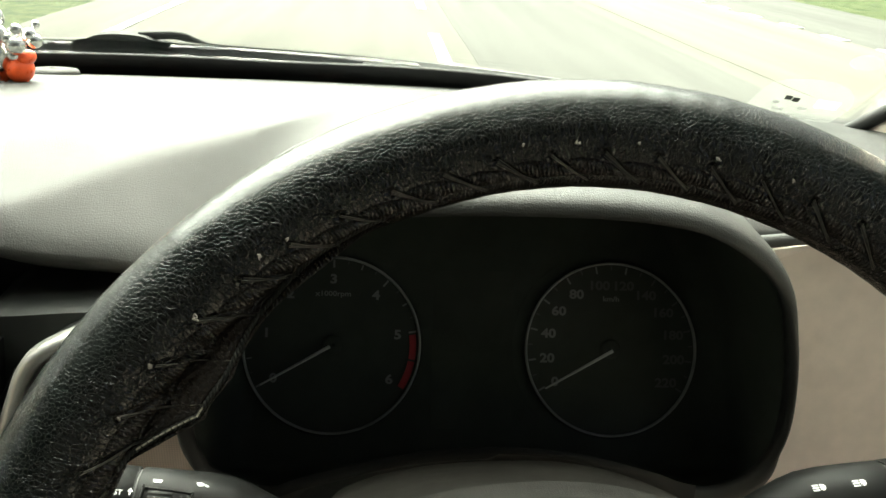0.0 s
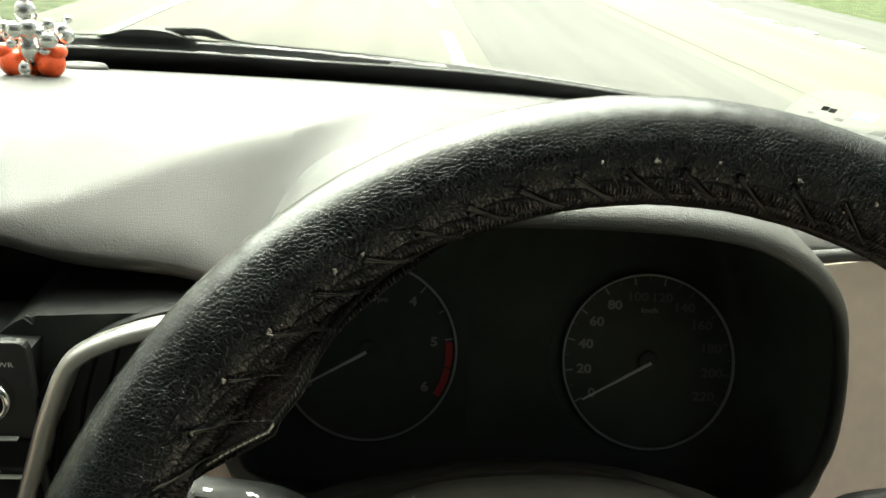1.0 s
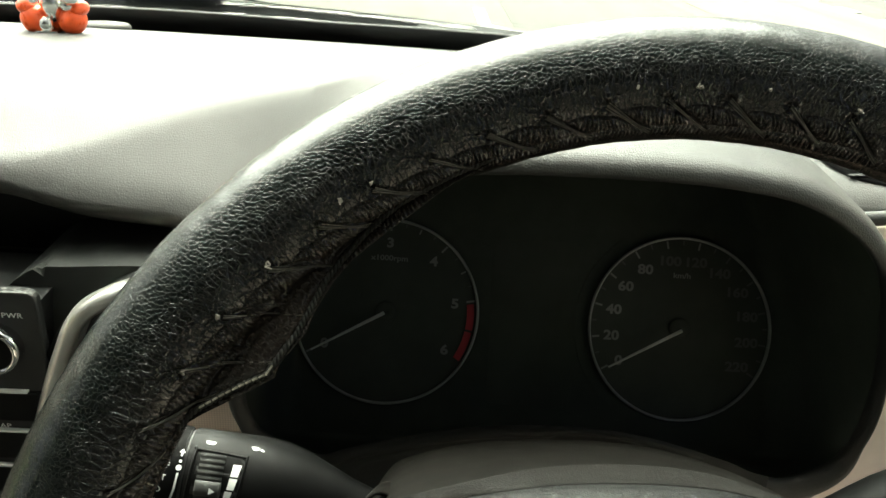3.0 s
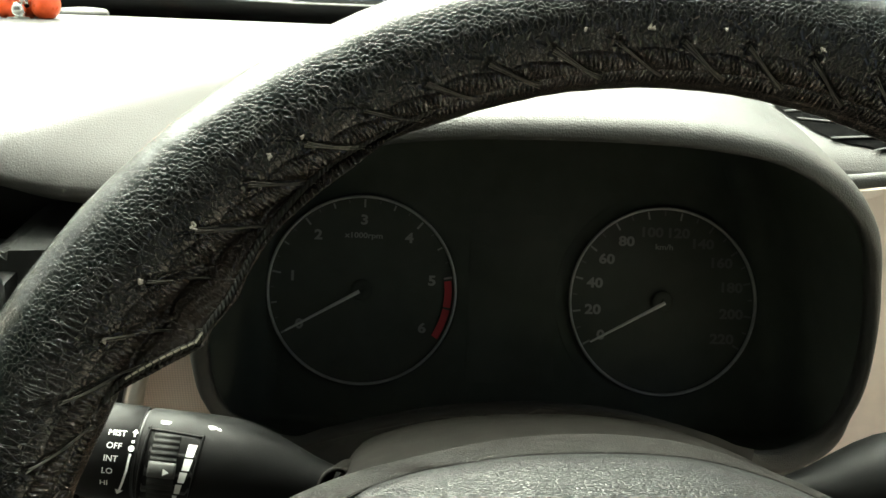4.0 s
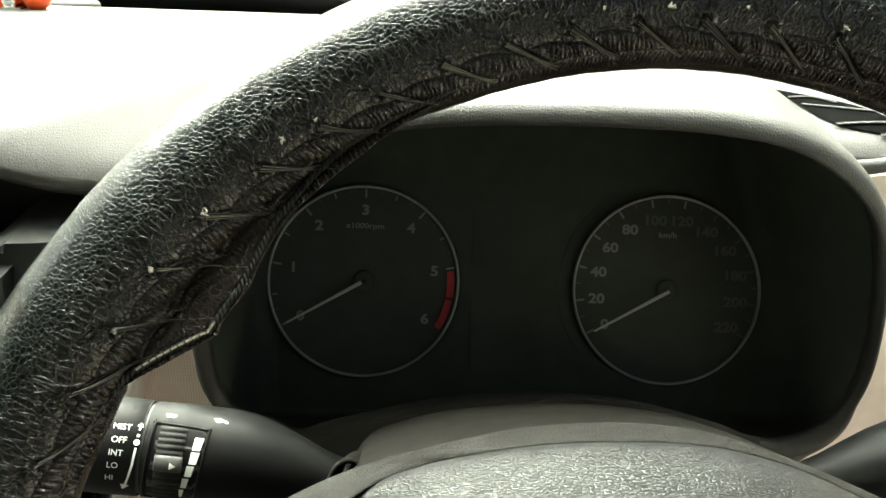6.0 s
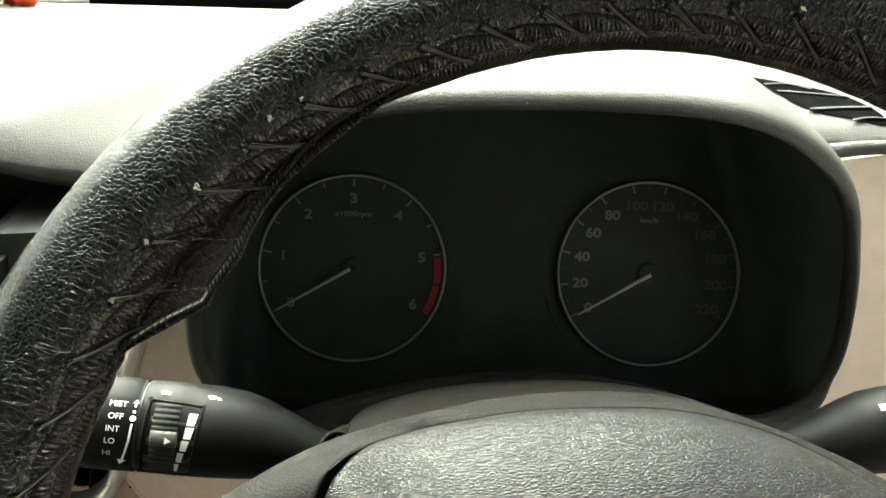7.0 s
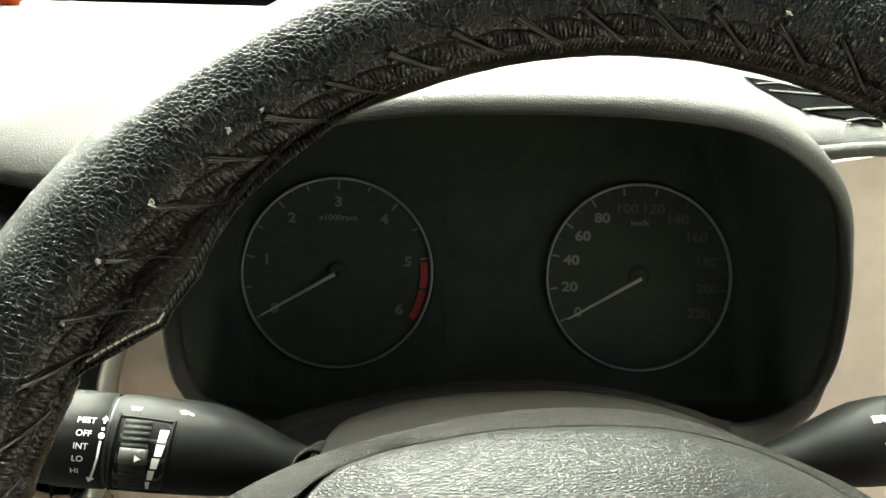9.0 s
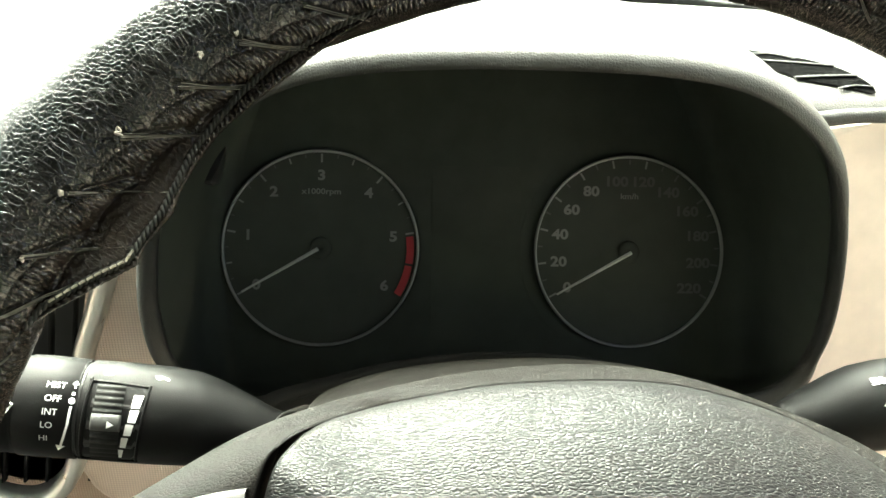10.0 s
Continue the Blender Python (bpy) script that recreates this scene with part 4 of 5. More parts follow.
for deg in np.arange(-61.0, -53.8, 0.62):
    q, q2 = cover_point(np.array([deg]), groove_dv(np.array([deg])))[0], cover_point(np.array([deg - 0.2]), groove_dv(np.array([deg - 0.2])))[0]
    d = (q2 - q) / np.linalg.norm(q2 - q)
    v, f = tube([q - d * 0.0007 + np.array([0, -0.0011, 0]), q + np.array([0, -0.0014, 0]), q + d * 0.0007 + np.array([0, -0.0011, 0])], 0.00030, 6)
    piece("stitch", v, f, STITCH, wheel, "pale thread stitch")

# lacing threads: from each hole across the gathers to the inner edge
for k_ in range(-6, 20):
    hole = HOLE0 + PITCH * k_
    j = 0.5 + 0.22 * math.sin(k_ * 2.3)
    s = np.linspace(0, 1, 16)
    end = np.interp(hole + PITCH * 0.8, [-66, -60, -55, -47.6, -43, -36, -31, -24], [0.010, 0.014, 0.0215, 0.0195, 0.0160, 0.0128, 0.0115, 0.0105])
    tha = hole + np.degrees(SHEAR * s * min(end, 0.0125) / RC) + 0.25 * j * s
    p = cover_point(tha, s * end, 0.0002 + 0.0007 * np.sin(np.pi * s) ** 0.6)
    strands = 5 if k_ % 4 else 3
    for q in range(strands):
        o = (q - (strands - 1) / 2) * 0.00030
        fan = 0.35 + 1.5 * np.abs(s - 0.45 - 0.2 * hash01(k_)) ** 1.3
        wig = 0.00010 * np.sin(9 * s + q * 2.1 + k_)
        v, f = tube(p + np.stack([o * 0.7 * fan + wig, 0.0002 * np.cos(q * 2.4) + 0 * s, o * fan - wig], -1), 0.00011, 5)
        piece("lace", v, f, THREAD if (q + k_) % 5 else THREAD_DARK, wheel)

# bits of white thread caught in the lacing
rng = random.Random(5)
for deg, psi, size in ((-53.4, 125, 0.0011), (-47.1, 124, 0.0016), (-38.6, 121, 0.0013), (-35.5, 122, 0.0009), (-9.0, 116, 0.0008), (-3.2, 117, 0.0014), (3.3, 116, 0.0008), (12.1, 119, 0.0012), (20.5, 118, 0.0008), (-59.1, 131, 0.0009)):
    q = on_rim(np.array([deg]), np.array([psi]), 0.0005)[0]
    for _ in range(3):
        pts = [q + np.array([rng.uniform(-1, 1), rng.uniform(-0.5, 0.2), rng.uniform(-1.2, 1.2)]) * size * rng.uniform(0.3, 0.75) for _ in range(4)]
        v, f = tube(smooth_curve(pts, 14), 0.00016 + size * 0.10 * rng.random(), 5)
        piece("lint", v, f, LINT, wheel, "tuft of white lint")

# airbag pad: a soft dome whose upper edge lies back against the hub surround
PAD_EDGE = [(-0.094, 0.020, -0.045), (-0.0945, 0.020, -0.015), (-0.0932, 0.020, 0.012), (-0.0905, 0.021, 0.0285), (-0.0868, 0.027, 0.0352), (-0.0800, 0.043, 0.0395), (-0.0700, 0.052, 0.0420),
            (-0.0584, 0.055, 0.0445), (-0.0340, 0.055, 0.0485), (-0.0100, 0.055, 0.0499), (0.0120, 0.055, 0.0497), (0.0300, 0.055, 0.0474), (0.0505, 0.053, 0.0415), (0.0680, 0.047, 0.0325),
            (0.0785, 0.036, 0.0225), (0.0830, 0.025, 0.008), (0.0835, 0.020, -0.015), (0.083, 0.020, -0.045)]
HUB_EDGE = [(-0.165, 0.014, -0.036), (-0.165, 0.0135, -0.016), (-0.165, 0.024, -0.001), (-0.145, 0.036, 0.0115), (-0.1188, 0.045, 0.0272), (-0.1020, 0.046, 0.0365), (-0.0860, 0.052, 0.0425),
            (-0.0650, 0.058, 0.0477), (-0.0375, 0.070, 0.0522), (-0.0090, 0.071, 0.0545), (0.0150, 0.070, 0.0536), (0.0330, 0.066, 0.0502), (0.0535, 0.060, 0.0430), (0.0740, 0.053, 0.0338),
            (0.0900, 0.042, 0.0240), (0.125, 0.024, 0.010), (0.160, 0.014, -0.012), (0.165, 0.014, -0.036)]
NH = 240
pe = smooth_curve(PAD_EDGE, NH)
he = smooth_curve(HUB_EDGE, NH)
low = np.array([(x, 0.020, z) for x, z in zip(np.linspace(0.080, -0.091, 40), -0.045 - 0.036 * np.sin(np.linspace(0, np.pi, 40)) ** 0.6)])
loop = np.concatenate([pe, low], 0)
mid = np.array([-0.0055, 0.0, -0.022])
rings = [loop + np.array([0, 0.022, 0]), loop + np.array([0, 0.0010, 0]), loop + np.array([0, 0.0007, 0])]
for r in np.r_[1.0, 0.996, 0.990, 0.98, 0.968, np.linspace(0.955, 0.03, 50)]:
    d = min((1 - r) / 0.55, 1)
    f = 1 - 0.75 * math.sqrt(1 - (1 - d) ** 2) - 0.25 * d
    g = mid + (loop - mid) * r
    g[:, 1] = 0.010 + (loop[:, 1] - 0.010) * f
    rings.append(g)
nl = len(loop)
padv = np.stack(rings, 0)
piece("airbag_pad", padv.reshape(-1, 3), quads(len(rings), nl, False, True) + [list(range((len(rings) - 1) * nl, len(rings) * nl))], PAD, wheel, "coarse grained grey-black airbag pad")

# hub surround and spoke covers in one shell, with an open joint beside the pad that closes towards the top
tang = np.gradient(pe, axis=0)
outw = np.stack([-tang[:, 2], 0 * tang[:, 0], tang[:, 0]], -1)
outw /= np.linalg.norm(outw, axis=1)[:, None]
joint = 0.0024 * step(pe[:, 0], -0.078, -0.090)[:, None]
hi_ = pe + outw * joint
up_ = np.array([0, -0.35, 0.94])
deep = (joint / 0.0024) * np.array([0, 0.026, 0]) + (1 - joint / 0.0024) * (np.array([0, 0.003, 0]) - outw * 0.004)
rows_ = [hi_ + deep, hi_ + deep * 0.04, hi_ + deep * 0.015, hi_ + outw * 0.0001 - up_ * 0.0004, hi_ + outw * 0.0006 - up_ * 0.0001]
for w in np.linspace(0.04, 0.97, 22):
    rows_.append(hi_ * (1 - w) + he * w + up_ * 0.0003 * math.sin(math.pi * w))
rows_ += [he + np.array([0, dy, dz]) for dy, dz in ((0.0, 0.0), (0.003, -0.0008), (0.007, -0.0035), (0.010, -0.010), (0.011, -0.024))]
hubv = np.stack(rows_, 0)
piece("hub_shell", hubv.reshape(-1, 3), quads(len(rows_), NH), HUB_SHELL, wheel, "dusty grained hub surround running into the spokes")
for place, lower in ((lambda x: x, 0.0), (lambda x: -0.0155 - x, 0.009)):
    top_l = smooth_curve([(-0.0955, 0.0165, 0.0300), (-0.1030, 0.0160, 0.0290), (-0.1125, 0.0155, 0.0268), (-0.135, 0.0140, 0.0200), (-0.160, 0.0130, 0.0120)], 24)
    foot_l = top_l * np.array([0.98, 1, 0]) + np.array([-0.001, 0.001, -0.020])
    rows_ = [top_l + np.array([0, 0.008, -0.0006]), top_l + np.array([0, 0.0012, 0])]
    rows_ += [top_l * (1 - w) + foot_l * w - np.array([0, 0.0014 * math.sin(math.pi * w), 0]) for w in np.linspace(0.015, 1, 10)]
    g = np.stack(rows_, 0) - np.array([0, 0, lower + 0.003])
    g[..., 0] = place(g[..., 0])
    piece("spoke_trim", g.reshape(-1, 3), quads(len(rows_), 24), TRIM, wheel, "satin silver spoke trim")

# ---- steering column shroud ----
shroud = thing("column_shroud", WHM @ pose(0, 0.12, 0), "dusty grey-brown steering column shroud behind the wheel", "column shroud")
sx = np.linspace(-0.100, 0.098, 70)
sy = np.linspace(-0.062, 0.075, 40)
SV = np.empty((40, 70, 3))
for i, y in enumerate(sy):
    q = sx / 0.1
    crest = 0.0551 - 0.0006 * q - 0.0154 * q ** 2 - 0.0138 * q ** 3 - 0.0193 * q ** 4 - 0.014 * np.clip((-sx - 0.086) / 0.014, 0, 1) ** 2
    SV[i] = np.c_[sx, np.full(70, y), crest - 1.0 * max(0, 0.012 - y) ** 2 - 2.4 * max(0, y - 0.025) ** 2]
side_l, side_r = SV[:, :1] + np.array([0.004, 0, -0.05]), SV[:, -1:] + np.array([-0.004, 0, -0.05])
SV = np.concatenate([side_l, SV, side_r], 1)
piece("upper_cover", SV.reshape(-1, 3), quads(40, 72), SHROUD, shroud)
# the arched mouth at its end that the wiper stalk comes out of
aa = np.linspace(-0.35, math.pi + 0.35, 26)
arch = []
for r, y in ((0.0072, -0.012), (0.0070, -0.034), (0.0066, -0.0350), (0.0058, -0.0350), (0.0054, -0.034), (0.0054, -0.012)):
    arch.append(np.c_[-0.0925 + 0.9 * r * np.cos(aa) + 0.1 * (y + 0.03), np.full(26, y) + 0.004 * np.cos(aa), 0.0318 + 1.15 * r * np.sin(aa) - 0.02 * (y + 0.03)])
piece("stalk_mouth", np.stack(arch, 0).reshape(-1, 3), quads(6, 26), SHROUD, shroud, "arched opening for the stalk")

# ---- stalks ----
def stalk(name, m, label, flip=1):
    """A control stalk; its origin is the joint of stem and collar, the stem runs along +x (times flip)."""
    st = thing(name, m, label, "control stalk")
    sections(st, "stem", [(0.098, 0.0060, -0.0120), (0.080, 0.0085, -0.0088), (0.066, 0.0110, -0.0060), (0.056, 0.0135, -0.0036), (0.046, 0.0160, -0.0015), (0.038, 0.0175, -0.0004), (0.028, 0.0182, 0), (0.015, 0.0183, 0), (0.0012, 0.0181, 0), (0.0006, 0.0176, 0)], BLACK_SATIN, flip=flip)
    sections(st, "groove", [(0.0008, 0.0171), (-0.0008, 0.0171)], BLACK, flip=flip)
    sections(st, "collar", [(-0.0005, 0.0176), (-0.0010, 0.0182), (-0.012, 0.0183), (-0.0195, 0.0181), (-0.0205, 0.0174)], BLACK_SATIN, flip=flip)
    sections(st, "end_knob", [(-0.0200, 0.0168), (-0.0215, 0.0176), (-0.036, 0.0172), (-0.046, 0.0160), (-0.051, 0.0120), (-0.053, 0.004)], BLACK_SATIN, "rotary end knob", flip=flip)
    return st


def sections(parent, name, prof, material, label="", squash=0.95, flip=1):
    pr_ = [tuple(q) + (0.0,) * (3 - len(q)) for q in prof]
    a = np.linspace(0, 2 * np.pi, 56, endpoint=False)
    v = np.stack([np.c_[np.full(56, x * flip), -r * squash * np.cos(a), r * np.sin(a) + dz] for x, r, dz in pr_], 0).reshape(-1, 3)
    return piece(name, v, quads(len(pr_), 56, False, True) + caps(len(pr_), 56), material, parent, label)


def wrap(verts, x, up, radius=0.0183, lift=0.00015, squash=0.95):
    """Lay flat print round the stalk's front; up is measured along the surface from its middle."""
    out_ = []
    for a, b, c in verts:
        ang = (up + c) / radius + 0.56
        out_.append((x + a, -(radius + lift) * squash * math.cos(ang), (radius + lift) * math.sin(ang)))
    return out_


def print_word(parent, text, size, x, up):
    v, f = lettering(text, size)
    return piece("lettering", wrap(v, x, up, lift=0.0003), f, WHITE_INK, parent, "white printed lettering", smooth=False)


def print_shape(parent, pts, x, up, name="mark", material=None, lift=0.00015, radius=0.0183):
    bm = bmesh.new()
    bm.faces.new([bm.verts.new((a, 0, c)) for a, c in pts])
    bmesh.ops.triangulate(bm, faces=bm.faces[:])
    for _ in range(2):
        bmesh.ops.subdivide_edges(bm, edges=bm.edges[:], cuts=1, use_grid_fill=True)
    vs = [tuple(v.co) for v in bm.verts]
    bm.verts.index_update()
    fs_ = [[v.index for v in f.verts] for f in bm.faces]
    bm.free()
    return piece(name, wrap(vs, x, up, radius, lift), fs_, material or WHITE_INK, parent, "white printed mark" if material is None else "", smooth=False)


left_stalk = stalk("wiper_stalk", pose(-0.1647, -0.178, 1.1255, 0, 9.0, 2.0), "black wiper control stalk with white lettering")
for i, (text, up_) in enumerate((("MIST", 0.0092), ("OFF", 0.0044), ("INT", -0.0002), ("LO", -0.0048), ("HI", -0.0098))):
    print_word(left_stalk, text, 0.0031, -0.0092 - 0.0003 * i * i * 0.4, up_)
print_shape(left_stalk, [(-0.0011, 0.0004), (0.0011, 0.0004), (0.0, 0.0020)], -0.0031, 0.0096, "arrow")
print_shape(left_stalk, [(-0.0003, -0.0010), (0.0003, -0.0010), (0.0003, 0.0005), (-0.0003, 0.0005)], -0.0031, 0.0096, "arrow")
print_shape(left_stalk, [(-0.0005, -0.0005), (0.0005, -0.0005), (0.0005, 0.0005), (-0.0005, 0.0005)], -0.0031, 0.0066, "dot")
print_shape(left_stalk, [(0.0011 * math.cos(a), 0.0011 * math.sin(a)) for a in np.linspace(0, 6.0, 14)], -0.0032, 0.0041, "dot")
for (xa, za), (xb, zb) in (((-0.0032, 0.0022), (-0.0036, -0.004)), ((-0.0036, -0.004), (-0.0046, -0.009)), ((-0.0046, -0.009), (-0.0056, -0.0128))):
    print_shape(left_stalk, [(xa - 0.0004, za), (xa + 0.0004, za), (xb + 0.0004, zb), (xb - 0.0004, zb)], 0.0, 0.0, "arrow")
print_shape(left_stalk, [(-0.0072, -0.0125), (-0.0042, -0.0130), (-0.0066, -0.0155)], 0.0, 0.0, "arrow")
# interval slider in its recess, with the row of growing bars
print_shape(left_stalk, [(0.0030, 0.0118), (0.0185, 0.0110), (0.0200, 0.0095), (0.0178, -0.0165), (0.0165, -0.0190), (0.0010, -0.0190), (0.0006, -0.0170)], 0.0, 0.0, "slot_frame", BLACK, 0.0001)
for i, (z0, z1, xa, w) in enumerate(((0.0079, 0.0033, 0.0148, 0.0032), (0.0026, -0.0017, 0.0143, 0.0030), (-0.0024, -0.0065, 0.0134, 0.0027), (-0.0073, -0.0116, 0.0124, 0.0023), (-0.0126, -0.0172, 0.0114, 0.0018))):
    print_shape(left_stalk, [(xa, z0), (xa + w, z0), (xa + w - 0.0008, z1), (xa - 0.0004, z1)], 0.0, 0.0, "bar", WHITE_INK, 0.0003)
slot = [(0.0022, 0.0122), (0.0186, 0.0114), (0.0204, 0.0096), (0.0182, -0.0168), (0.0168, -0.0196), (0.0006, -0.0196), (-0.0001, -0.0174), (0.0010, 0.0108)]
sl = smooth_curve(slot, 90, True)
v, f = tube(wrap([(x, 0, z) for x, z in list(sl) + [sl[0]]], 0.0, 0.0, 0.0183, 0.0001), 0.0005, 6)
piece("slot_rim", v, f, BLACK_SATIN, left_stalk, "raised edge round the slider")
tv, ns = [], 90
for k_, a in enumerate(np.linspace(-0.42, 1.16, ns)):
    r = 0.0175 + 0.0006 * (0.5 + 0.5 * math.cos(k_ * 0.95)) ** 0.5
    for x, rr in ((0.0030, 0.0155), (0.0034, r), (0.0126, r), (0.0130, 0.0155)):
        tv.append((x, -(rr + 0.0012) * 0.95 * math.cos(a), (rr + 0.0012) * math.sin(a)))
piece("slider", tv, quads(ns, 4), SURROUND, left_stalk, "ribbed dark roller")
tv = []
for a, lift_ in ((0.24, -0.002), (0.27, 0.0014), (0.31, 0.0023), (0.42, 0.0026), (0.54, 0.0023), (0.60, 0.0015), (0.63, -0.002)):
    for x, d in ((0.0029, -0.0020), (0.0032, 0.0), (0.0038, 0.0004), (0.0122, 0.0004), (0.0128, 0.0), (0.0131, -0.0020)):
        rr = 0.0172 + lift_ + d
        tv.append((x, -rr * 0.95 * math.cos(a), rr * math.sin(a)))
piece("thumb_grip", tv, quads(7, 6), GREY_PANEL, left_stalk, "grey thumb grip of the slider")
print_shape(left_stalk, [(0.0, 0.0013), (0.0023, 0.0), (0.0, -0.0013)], 0.0088, -0.0028, "pointer", WHITE_INK, 0.0003, 0.0203)
print_shape(left_stalk, [(-0.0016, -0.0009), (0.0014, -0.0010), (0.0020, 0.0006), (-0.0020, 0.0008)], 0.0082, 0.0162, "symbol", WHITE_INK, 0.0002)
print_shape(left_stalk, [(-0.0027, 0.0009), (-0.0006, 0.0012), (0.0009, 0.0005), (0.0002, -0.0006), (-0.0015, -0.0009)], 0.0262, 0.0160, "symbol", WHITE_INK, 0.0002)
print_shape(left_stalk, [(0.0008, -0.0004), (0.0016, 0.0004), (0.0028, -0.0007), (0.0022, -0.0011)], 0.0262, 0.0160, "symbol", WHITE_INK, 0.0002)
# windscreen symbol at the knob's end: a fan outline and a wiper
fan_o = [(0.0043 * math.sin(a) / math.sin(0.62), 0.0026 - 0.0085 * (1 - math.cos(a))) for a in np.linspace(-0.62, 0.62, 9)]
fan_i = [(0.0023 * math.sin(a) / math.sin(0.5), -0.0017 - 0.0035 * (1 - math.cos(a))) for a in np.linspace(-0.5, 0.5, 7)]
for pts in (fan_o, fan_i, [fan_o[0], fan_i[0]], [fan_o[-1], fan_i[-1]], [(-0.0006, -0.0017), (-0.0022, -0.0036)]):
    v, f = tube(wrap([(x, 0, z) for x, z in pts], -0.0242, 0.0003, 0.0183, 0.0001), 0.00032, 5)
    piece("symbol", v, f, WHITE_INK, left_stalk, "white printed mark")
sym = [(0.0048 * math.sin(a) - 0.026, 0.0048 * math.cos(a) - 0.002) for a in np.linspace(-0.9, 0.9, 12)] + [(-0.0240, -0.0035), (-0.0280, -0.0035), (0.0048 * math.sin(-0.9) - 0.026, 0.0048 * math.cos(-0.9) - 0.002)]
v, f = tube(wrap([(x, 0, z) for x, z in sym], 0.0, 0.001, 0.0178, 0.0001), 0.00035, 6)
piece("symbol", v, f, WHITE_INK, left_stalk)

for part_ in left_stalk.children:
    kind_ = part_.name.split(".")[0]
    part_.matrix_local = pose(0.0018 if kind_ in ("lettering", "arrow", "dot") else 0.0024 if kind_ in ("slot_frame", "slot_rim", "slider", "thumb_grip", "pointer") else 0.0036 if kind_ == "bar" else 0.0, 0, 0)

right_stalk = stalk("light_stalk", pose(0.1691, -0.178, 1.1245, 0, -9.0, -2.0), "black light control stalk with white symbols", -1)
print_shape(right_stalk, [(-0.0045, 0.0), (-0.0015, 0.0024), (-0.0015, 0.0011), (0.0020, 0.0011), (0.0020, -0.0011), (-0.0015, -0.0011), (-0.0015, -0.0024)], -0.0310, 0.0020, "arrow")
for x, up_ in ((-0.0330, 0.0120), (-0.0150, 0.0120)):
    lamp = [(0.0016 * math.cos(q), 0.0016 * math.sin(q)) for q in np.linspace(-1.57, 1.57, 8)] + [(-0.0008, -0.0016), (-0.0008, 0.0016)]
    print_shape(right_stalk, lamp, x, up_, "symbol")
    for dz in (-0.0012, 0.0, 0.0012):
        print_shape(right_stalk, [(-0.0042, dz - 0.0003), (-0.0014, dz - 0.0003), (-0.0014, dz + 0.0003), (-0.0042, dz + 0.0003)], x, up_, "symbol")

# ---- middle air vent ----
vent = thing("air_vent", pose(-0.24, -0.05, 1.06), "tall centre air vent in a satin silver frame", "vent")
vo = [(-0.190, 1.146), (-0.224, 1.138), (-0.256, 1.121), (-0.271, 1.093), (-0.286, 1.052), (-0.302, 1.000), (-0.300, 0.970), (-0.270, 0.955), (-0.247, 0.966), (-0.232, 0.995), (-0.220, 1.055), (-0.207, 1.090), (-0.197, 1.116), (-0.190, 1.136)]
loop = smooth_curve([(x + 0.24, z - 1.06) for x, z in vo], 120, True)
lp = np.c_[loop[:, 0], np.zeros(120), loop[:, 1]]
tn = np.roll(lp, -1, 0) - np.roll(lp, 1, 0)
tn /= np.linalg.norm(tn, axis=1)[:, None]
sd = np.cross(tn, np.array([0, 1.0, 0]))
sec = [(-0.0055, 0.004), (-0.0050, -0.003), (-0.0020, -0.0065), (0.0020, -0.0065), (0.0050, -0.002), (0.0055, 0.010)]
fv = np.stack([lp + sd * a + np.array([0, 1.0, 0]) * b for a, b in sec], 1)
piece("vent_frame", fv.reshape(-1, 3), quads(120, 6, True, True), SILVER, vent, "satin silver frame")
plate("vent_well", [tuple(q) for q in loop], 0.020, 0.030, BLACK, vent, "black vent cavity")
for k_ in range(7):
    x0 = 0.045 - 0.0125 * k_
    v, f = tube([(x0 - 0.0015, 0.010, 0.085 - 0.006 * k_), (x0 - 0.012, 0.008, 0.03), (x0 - 0.030, 0.010, -0.06), (x0 - 0.038, 0.011, -0.095)], 0.0013, 6, 3.0)
    piece("slat", v, f, BLACK_SATIN, vent)

# ---- radio with its knob ----
radio = thing("car_radio", pose(-0.345, -0.042, 1.06), "black radio panel with a chrome-ringed knob and white lettering", "radio")
plate("front_panel", rounded(0.125, 0.16, 0.006, 4, 0, -0.01), -0.006, 0.0, BLACK, radio, "", 0.0015)
torus("knob_ring", 0.0375, 0.0130, 0.0022, 0.006, -0.010, CHROME, radio, "chrome knob ring", 64, 10, 0.036)
v, f = disc(0.0375, 0.0125, -0.014, 40, 0.036)
piece("knob_face", v, f, BLACK_SATIN, radio)
word("lettering", "PUSH", 0.0048, 0.030, 0.0555, -0.0064, WHITE_INK, radio)
word("lettering", "PWR", 0.0048, 0.0485, 0.0555, -0.0064, WHITE_INK, radio)
for k_, z in enumerate((-0.004, -0.032, -0.058)):
    block("button", (0.012, -0.0085, z - 0.011), (0.058, -0.005, z + 0.009), BLACK_SATIN, radio, "", 0.001)
    block("button_line", (0.014, -0.0092, z + 0.0095), (0.050, -0.0060, z + 0.0105), WHITE_INK, radio, "", 0.0)
word("lettering", "MAP", 0.0050, 0.032, -0.018, -0.0090, WHITE_INK, radio)

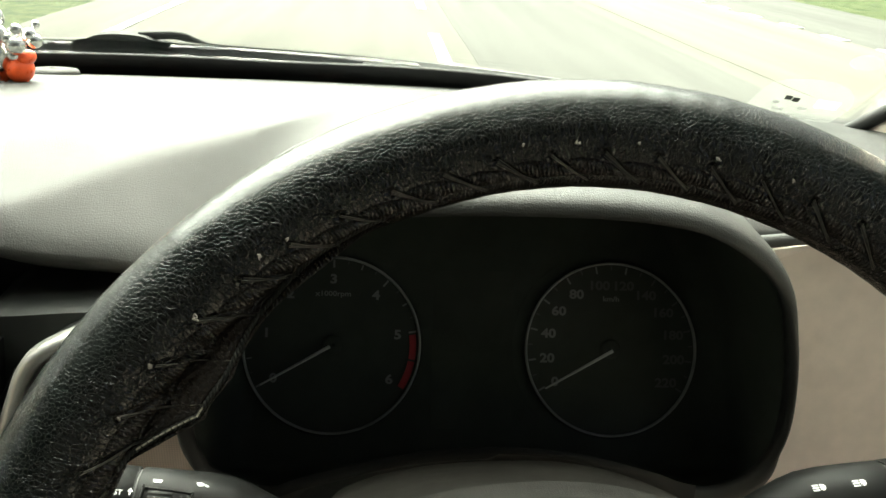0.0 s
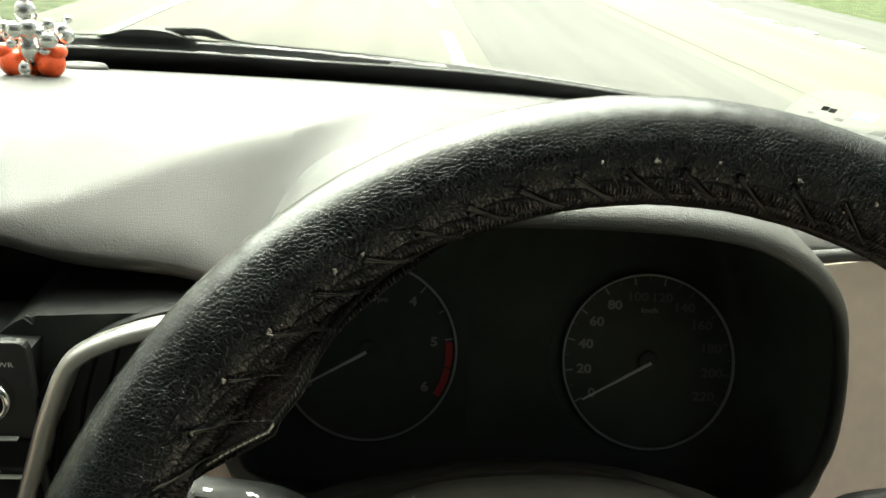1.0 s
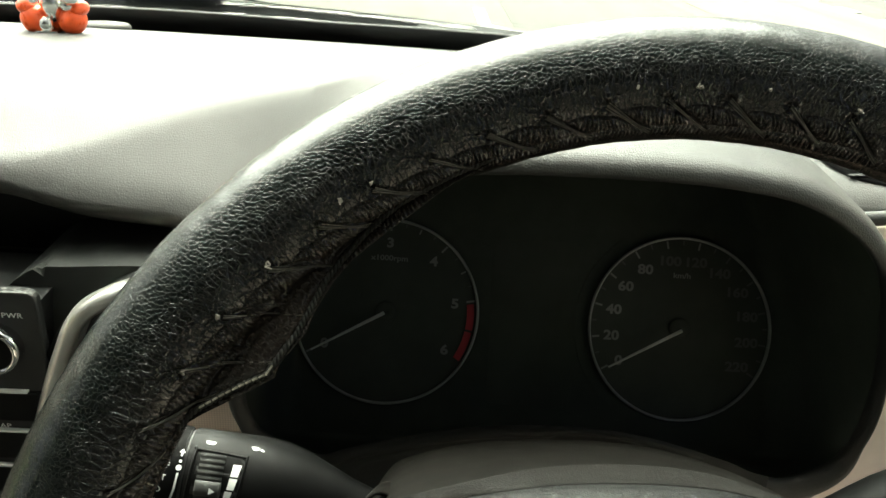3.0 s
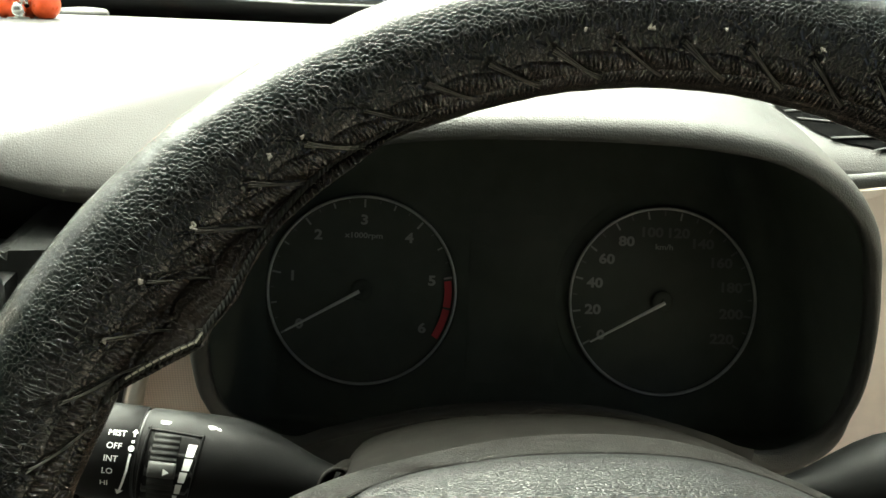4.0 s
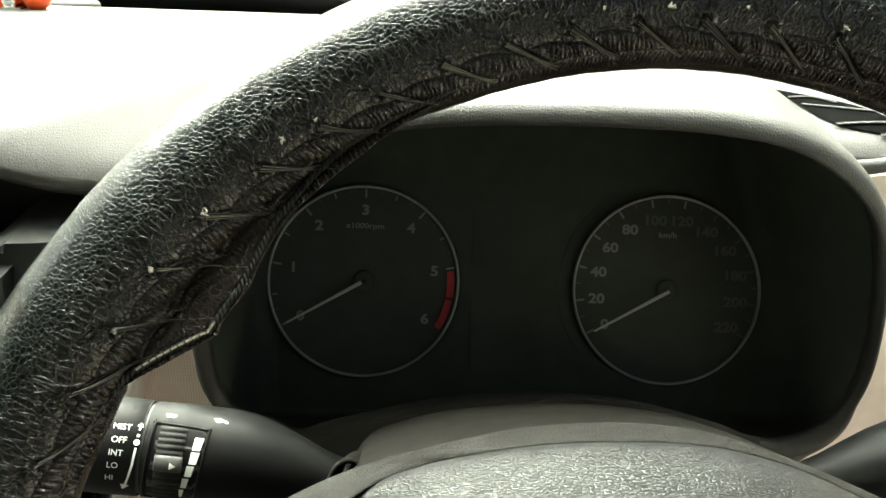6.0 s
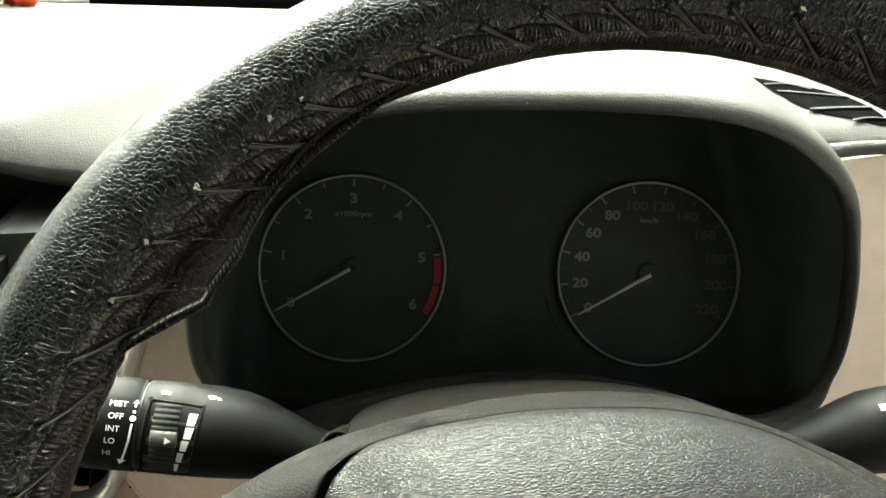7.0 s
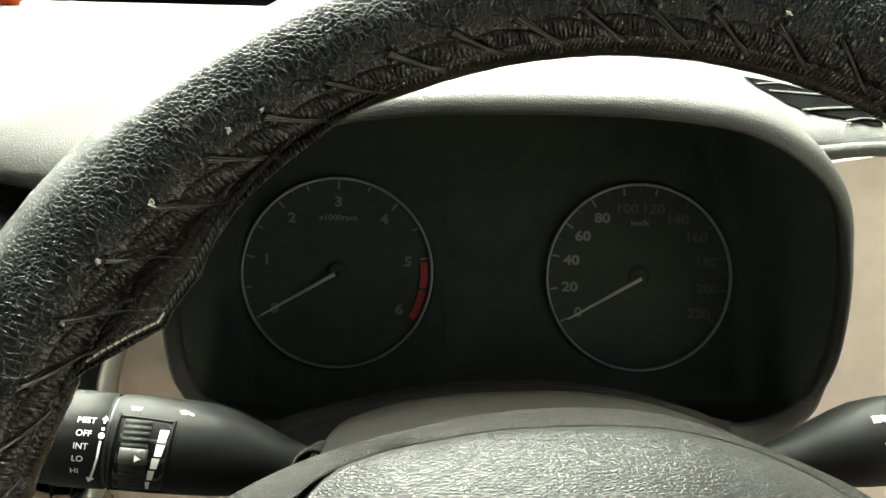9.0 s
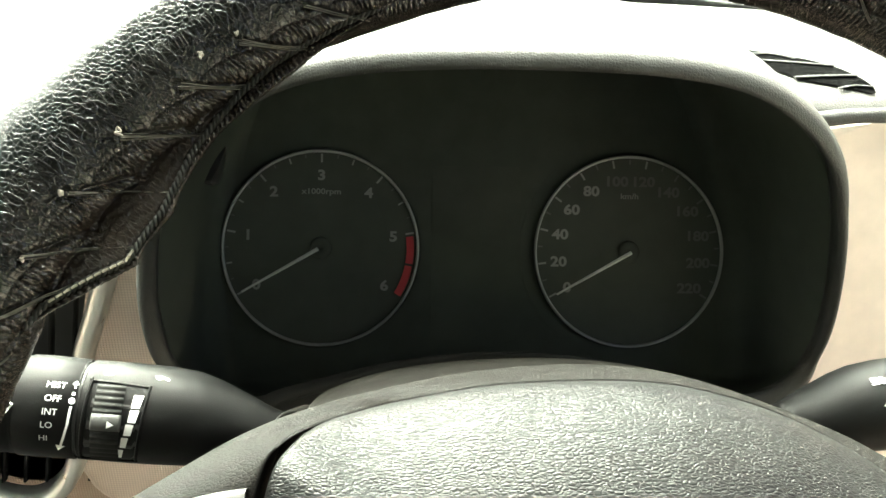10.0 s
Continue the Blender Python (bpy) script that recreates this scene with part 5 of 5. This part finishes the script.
# ---- idol on the dash ----
def idol():
    """A small seated figure as one plain lumpy shape on a cushioned base."""
    bm = bmesh.new()

    def ball(c, r, mat, sub=3, lean=0.0):
        ret = bmesh.ops.create_icosphere(bm, subdivisions=sub, radius=1.0)
        turn = Matrix.Rotation(lean, 3, "Y")
        for v in ret["verts"]:
            v.co = Vector(c) + turn @ Vector((v.co.x * r[0], v.co.y * r[1], v.co.z * r[2]))
        for f in {f for v in ret["verts"] for f in v.link_faces}:
            f.material_index, f.smooth = mat, True

    for x in (-1, 1):                                     # flared cushion lobes
        ball((x * 0.022, 0, 0.016), (0.016, 0.020, 0.018), 1, lean=0.45 * x)
        ball((x * 0.029, 0.002, 0.030), (0.013, 0.017, 0.010), 1, lean=-0.3 * x)
    ball((0, 0.010, 0.014), (0.026, 0.014, 0.014), 1)
    ball((-0.004, -0.018, 0.013), (0.0085, 0.008, 0.0095), 0)
    ball((0, 0, 0.034), (0.014, 0.016, 0.022), 0)
    for x, z, r in ((-0.042, 0.061, 0.0085), (-0.038, 0.050, 0.005), (-0.025, 0.060, 0.0065), (-0.025, 0.050, 0.006), (-0.012, 0.058, 0.009), (0.005, 0.060, 0.010), (0.028, 0.047, 0.0095), (0.022, 0.034, 0.006), (0.014, 0.039, 0.005), (0.048, 0.051, 0.0075), (0.030, 0.066, 0.006), (0.052, 0.071, 0.004), (0.042, 0.058, 0.007), (-0.018, 0.042, 0.005), (0.018, 0.055, 0.006)):
        ball((x * 0.9, -0.006 + 0.010 * math.sin(90 * x + 300 * z), z), (r * 1.3, r * 1.1, r * 1.25), 0, 2)
    ball((0, 0, 0.078), (0.013, 0.012, 0.015), 0)
    ball((0, 0.002, 0.100), (0.010, 0.010, 0.014), 0)
    ret = bmesh.ops.create_cube(bm, size=1.0)
    for v in ret["verts"]:
        v.co = Vector((-0.003 + v.co.x * 0.025, -0.020 + v.co.y * 0.012, 0.003 + v.co.z * 0.007))
    me = bpy.data.meshes.new("dashboard_idol")
    bm.to_mesh(me)
    bm.free()
    me.materials.append(IDOL_SILVER)
    me.materials.append(IDOL_RED)
    ob = new("dashboard_idol", me)
    return tagged(ob, "shiny silver idol on an orange-red cushioned base", "figurine")


fig = idol()
fig.matrix_world = pose(-0.440, 0.372, float(dash_z(-0.440, 0.372)) - 0.001, 0, 0, 6) @ Matrix.Scale(0.8, 4)
sensor = thing("sun_sensor", pose(-0.447, 0.515, float(dash_z(-0.447, 0.515))), "low pale plastic sensor disc on the dash top", "sensor")
a = np.linspace(0, 2 * np.pi, 40, endpoint=False)
sv = np.stack([np.c_[r * 0.030 * np.cos(a), r * 0.018 * np.sin(a), np.full(40, z)] for r, z in ((1, -0.004), (1, 0.003), (0.92, 0.006), (0.5, 0.0075), (0.05, 0.008))], 0)
piece("dome", sv.reshape(-1, 3), quads(5, 40, False, True) + [list(range(160, 200))], DASH, sensor)
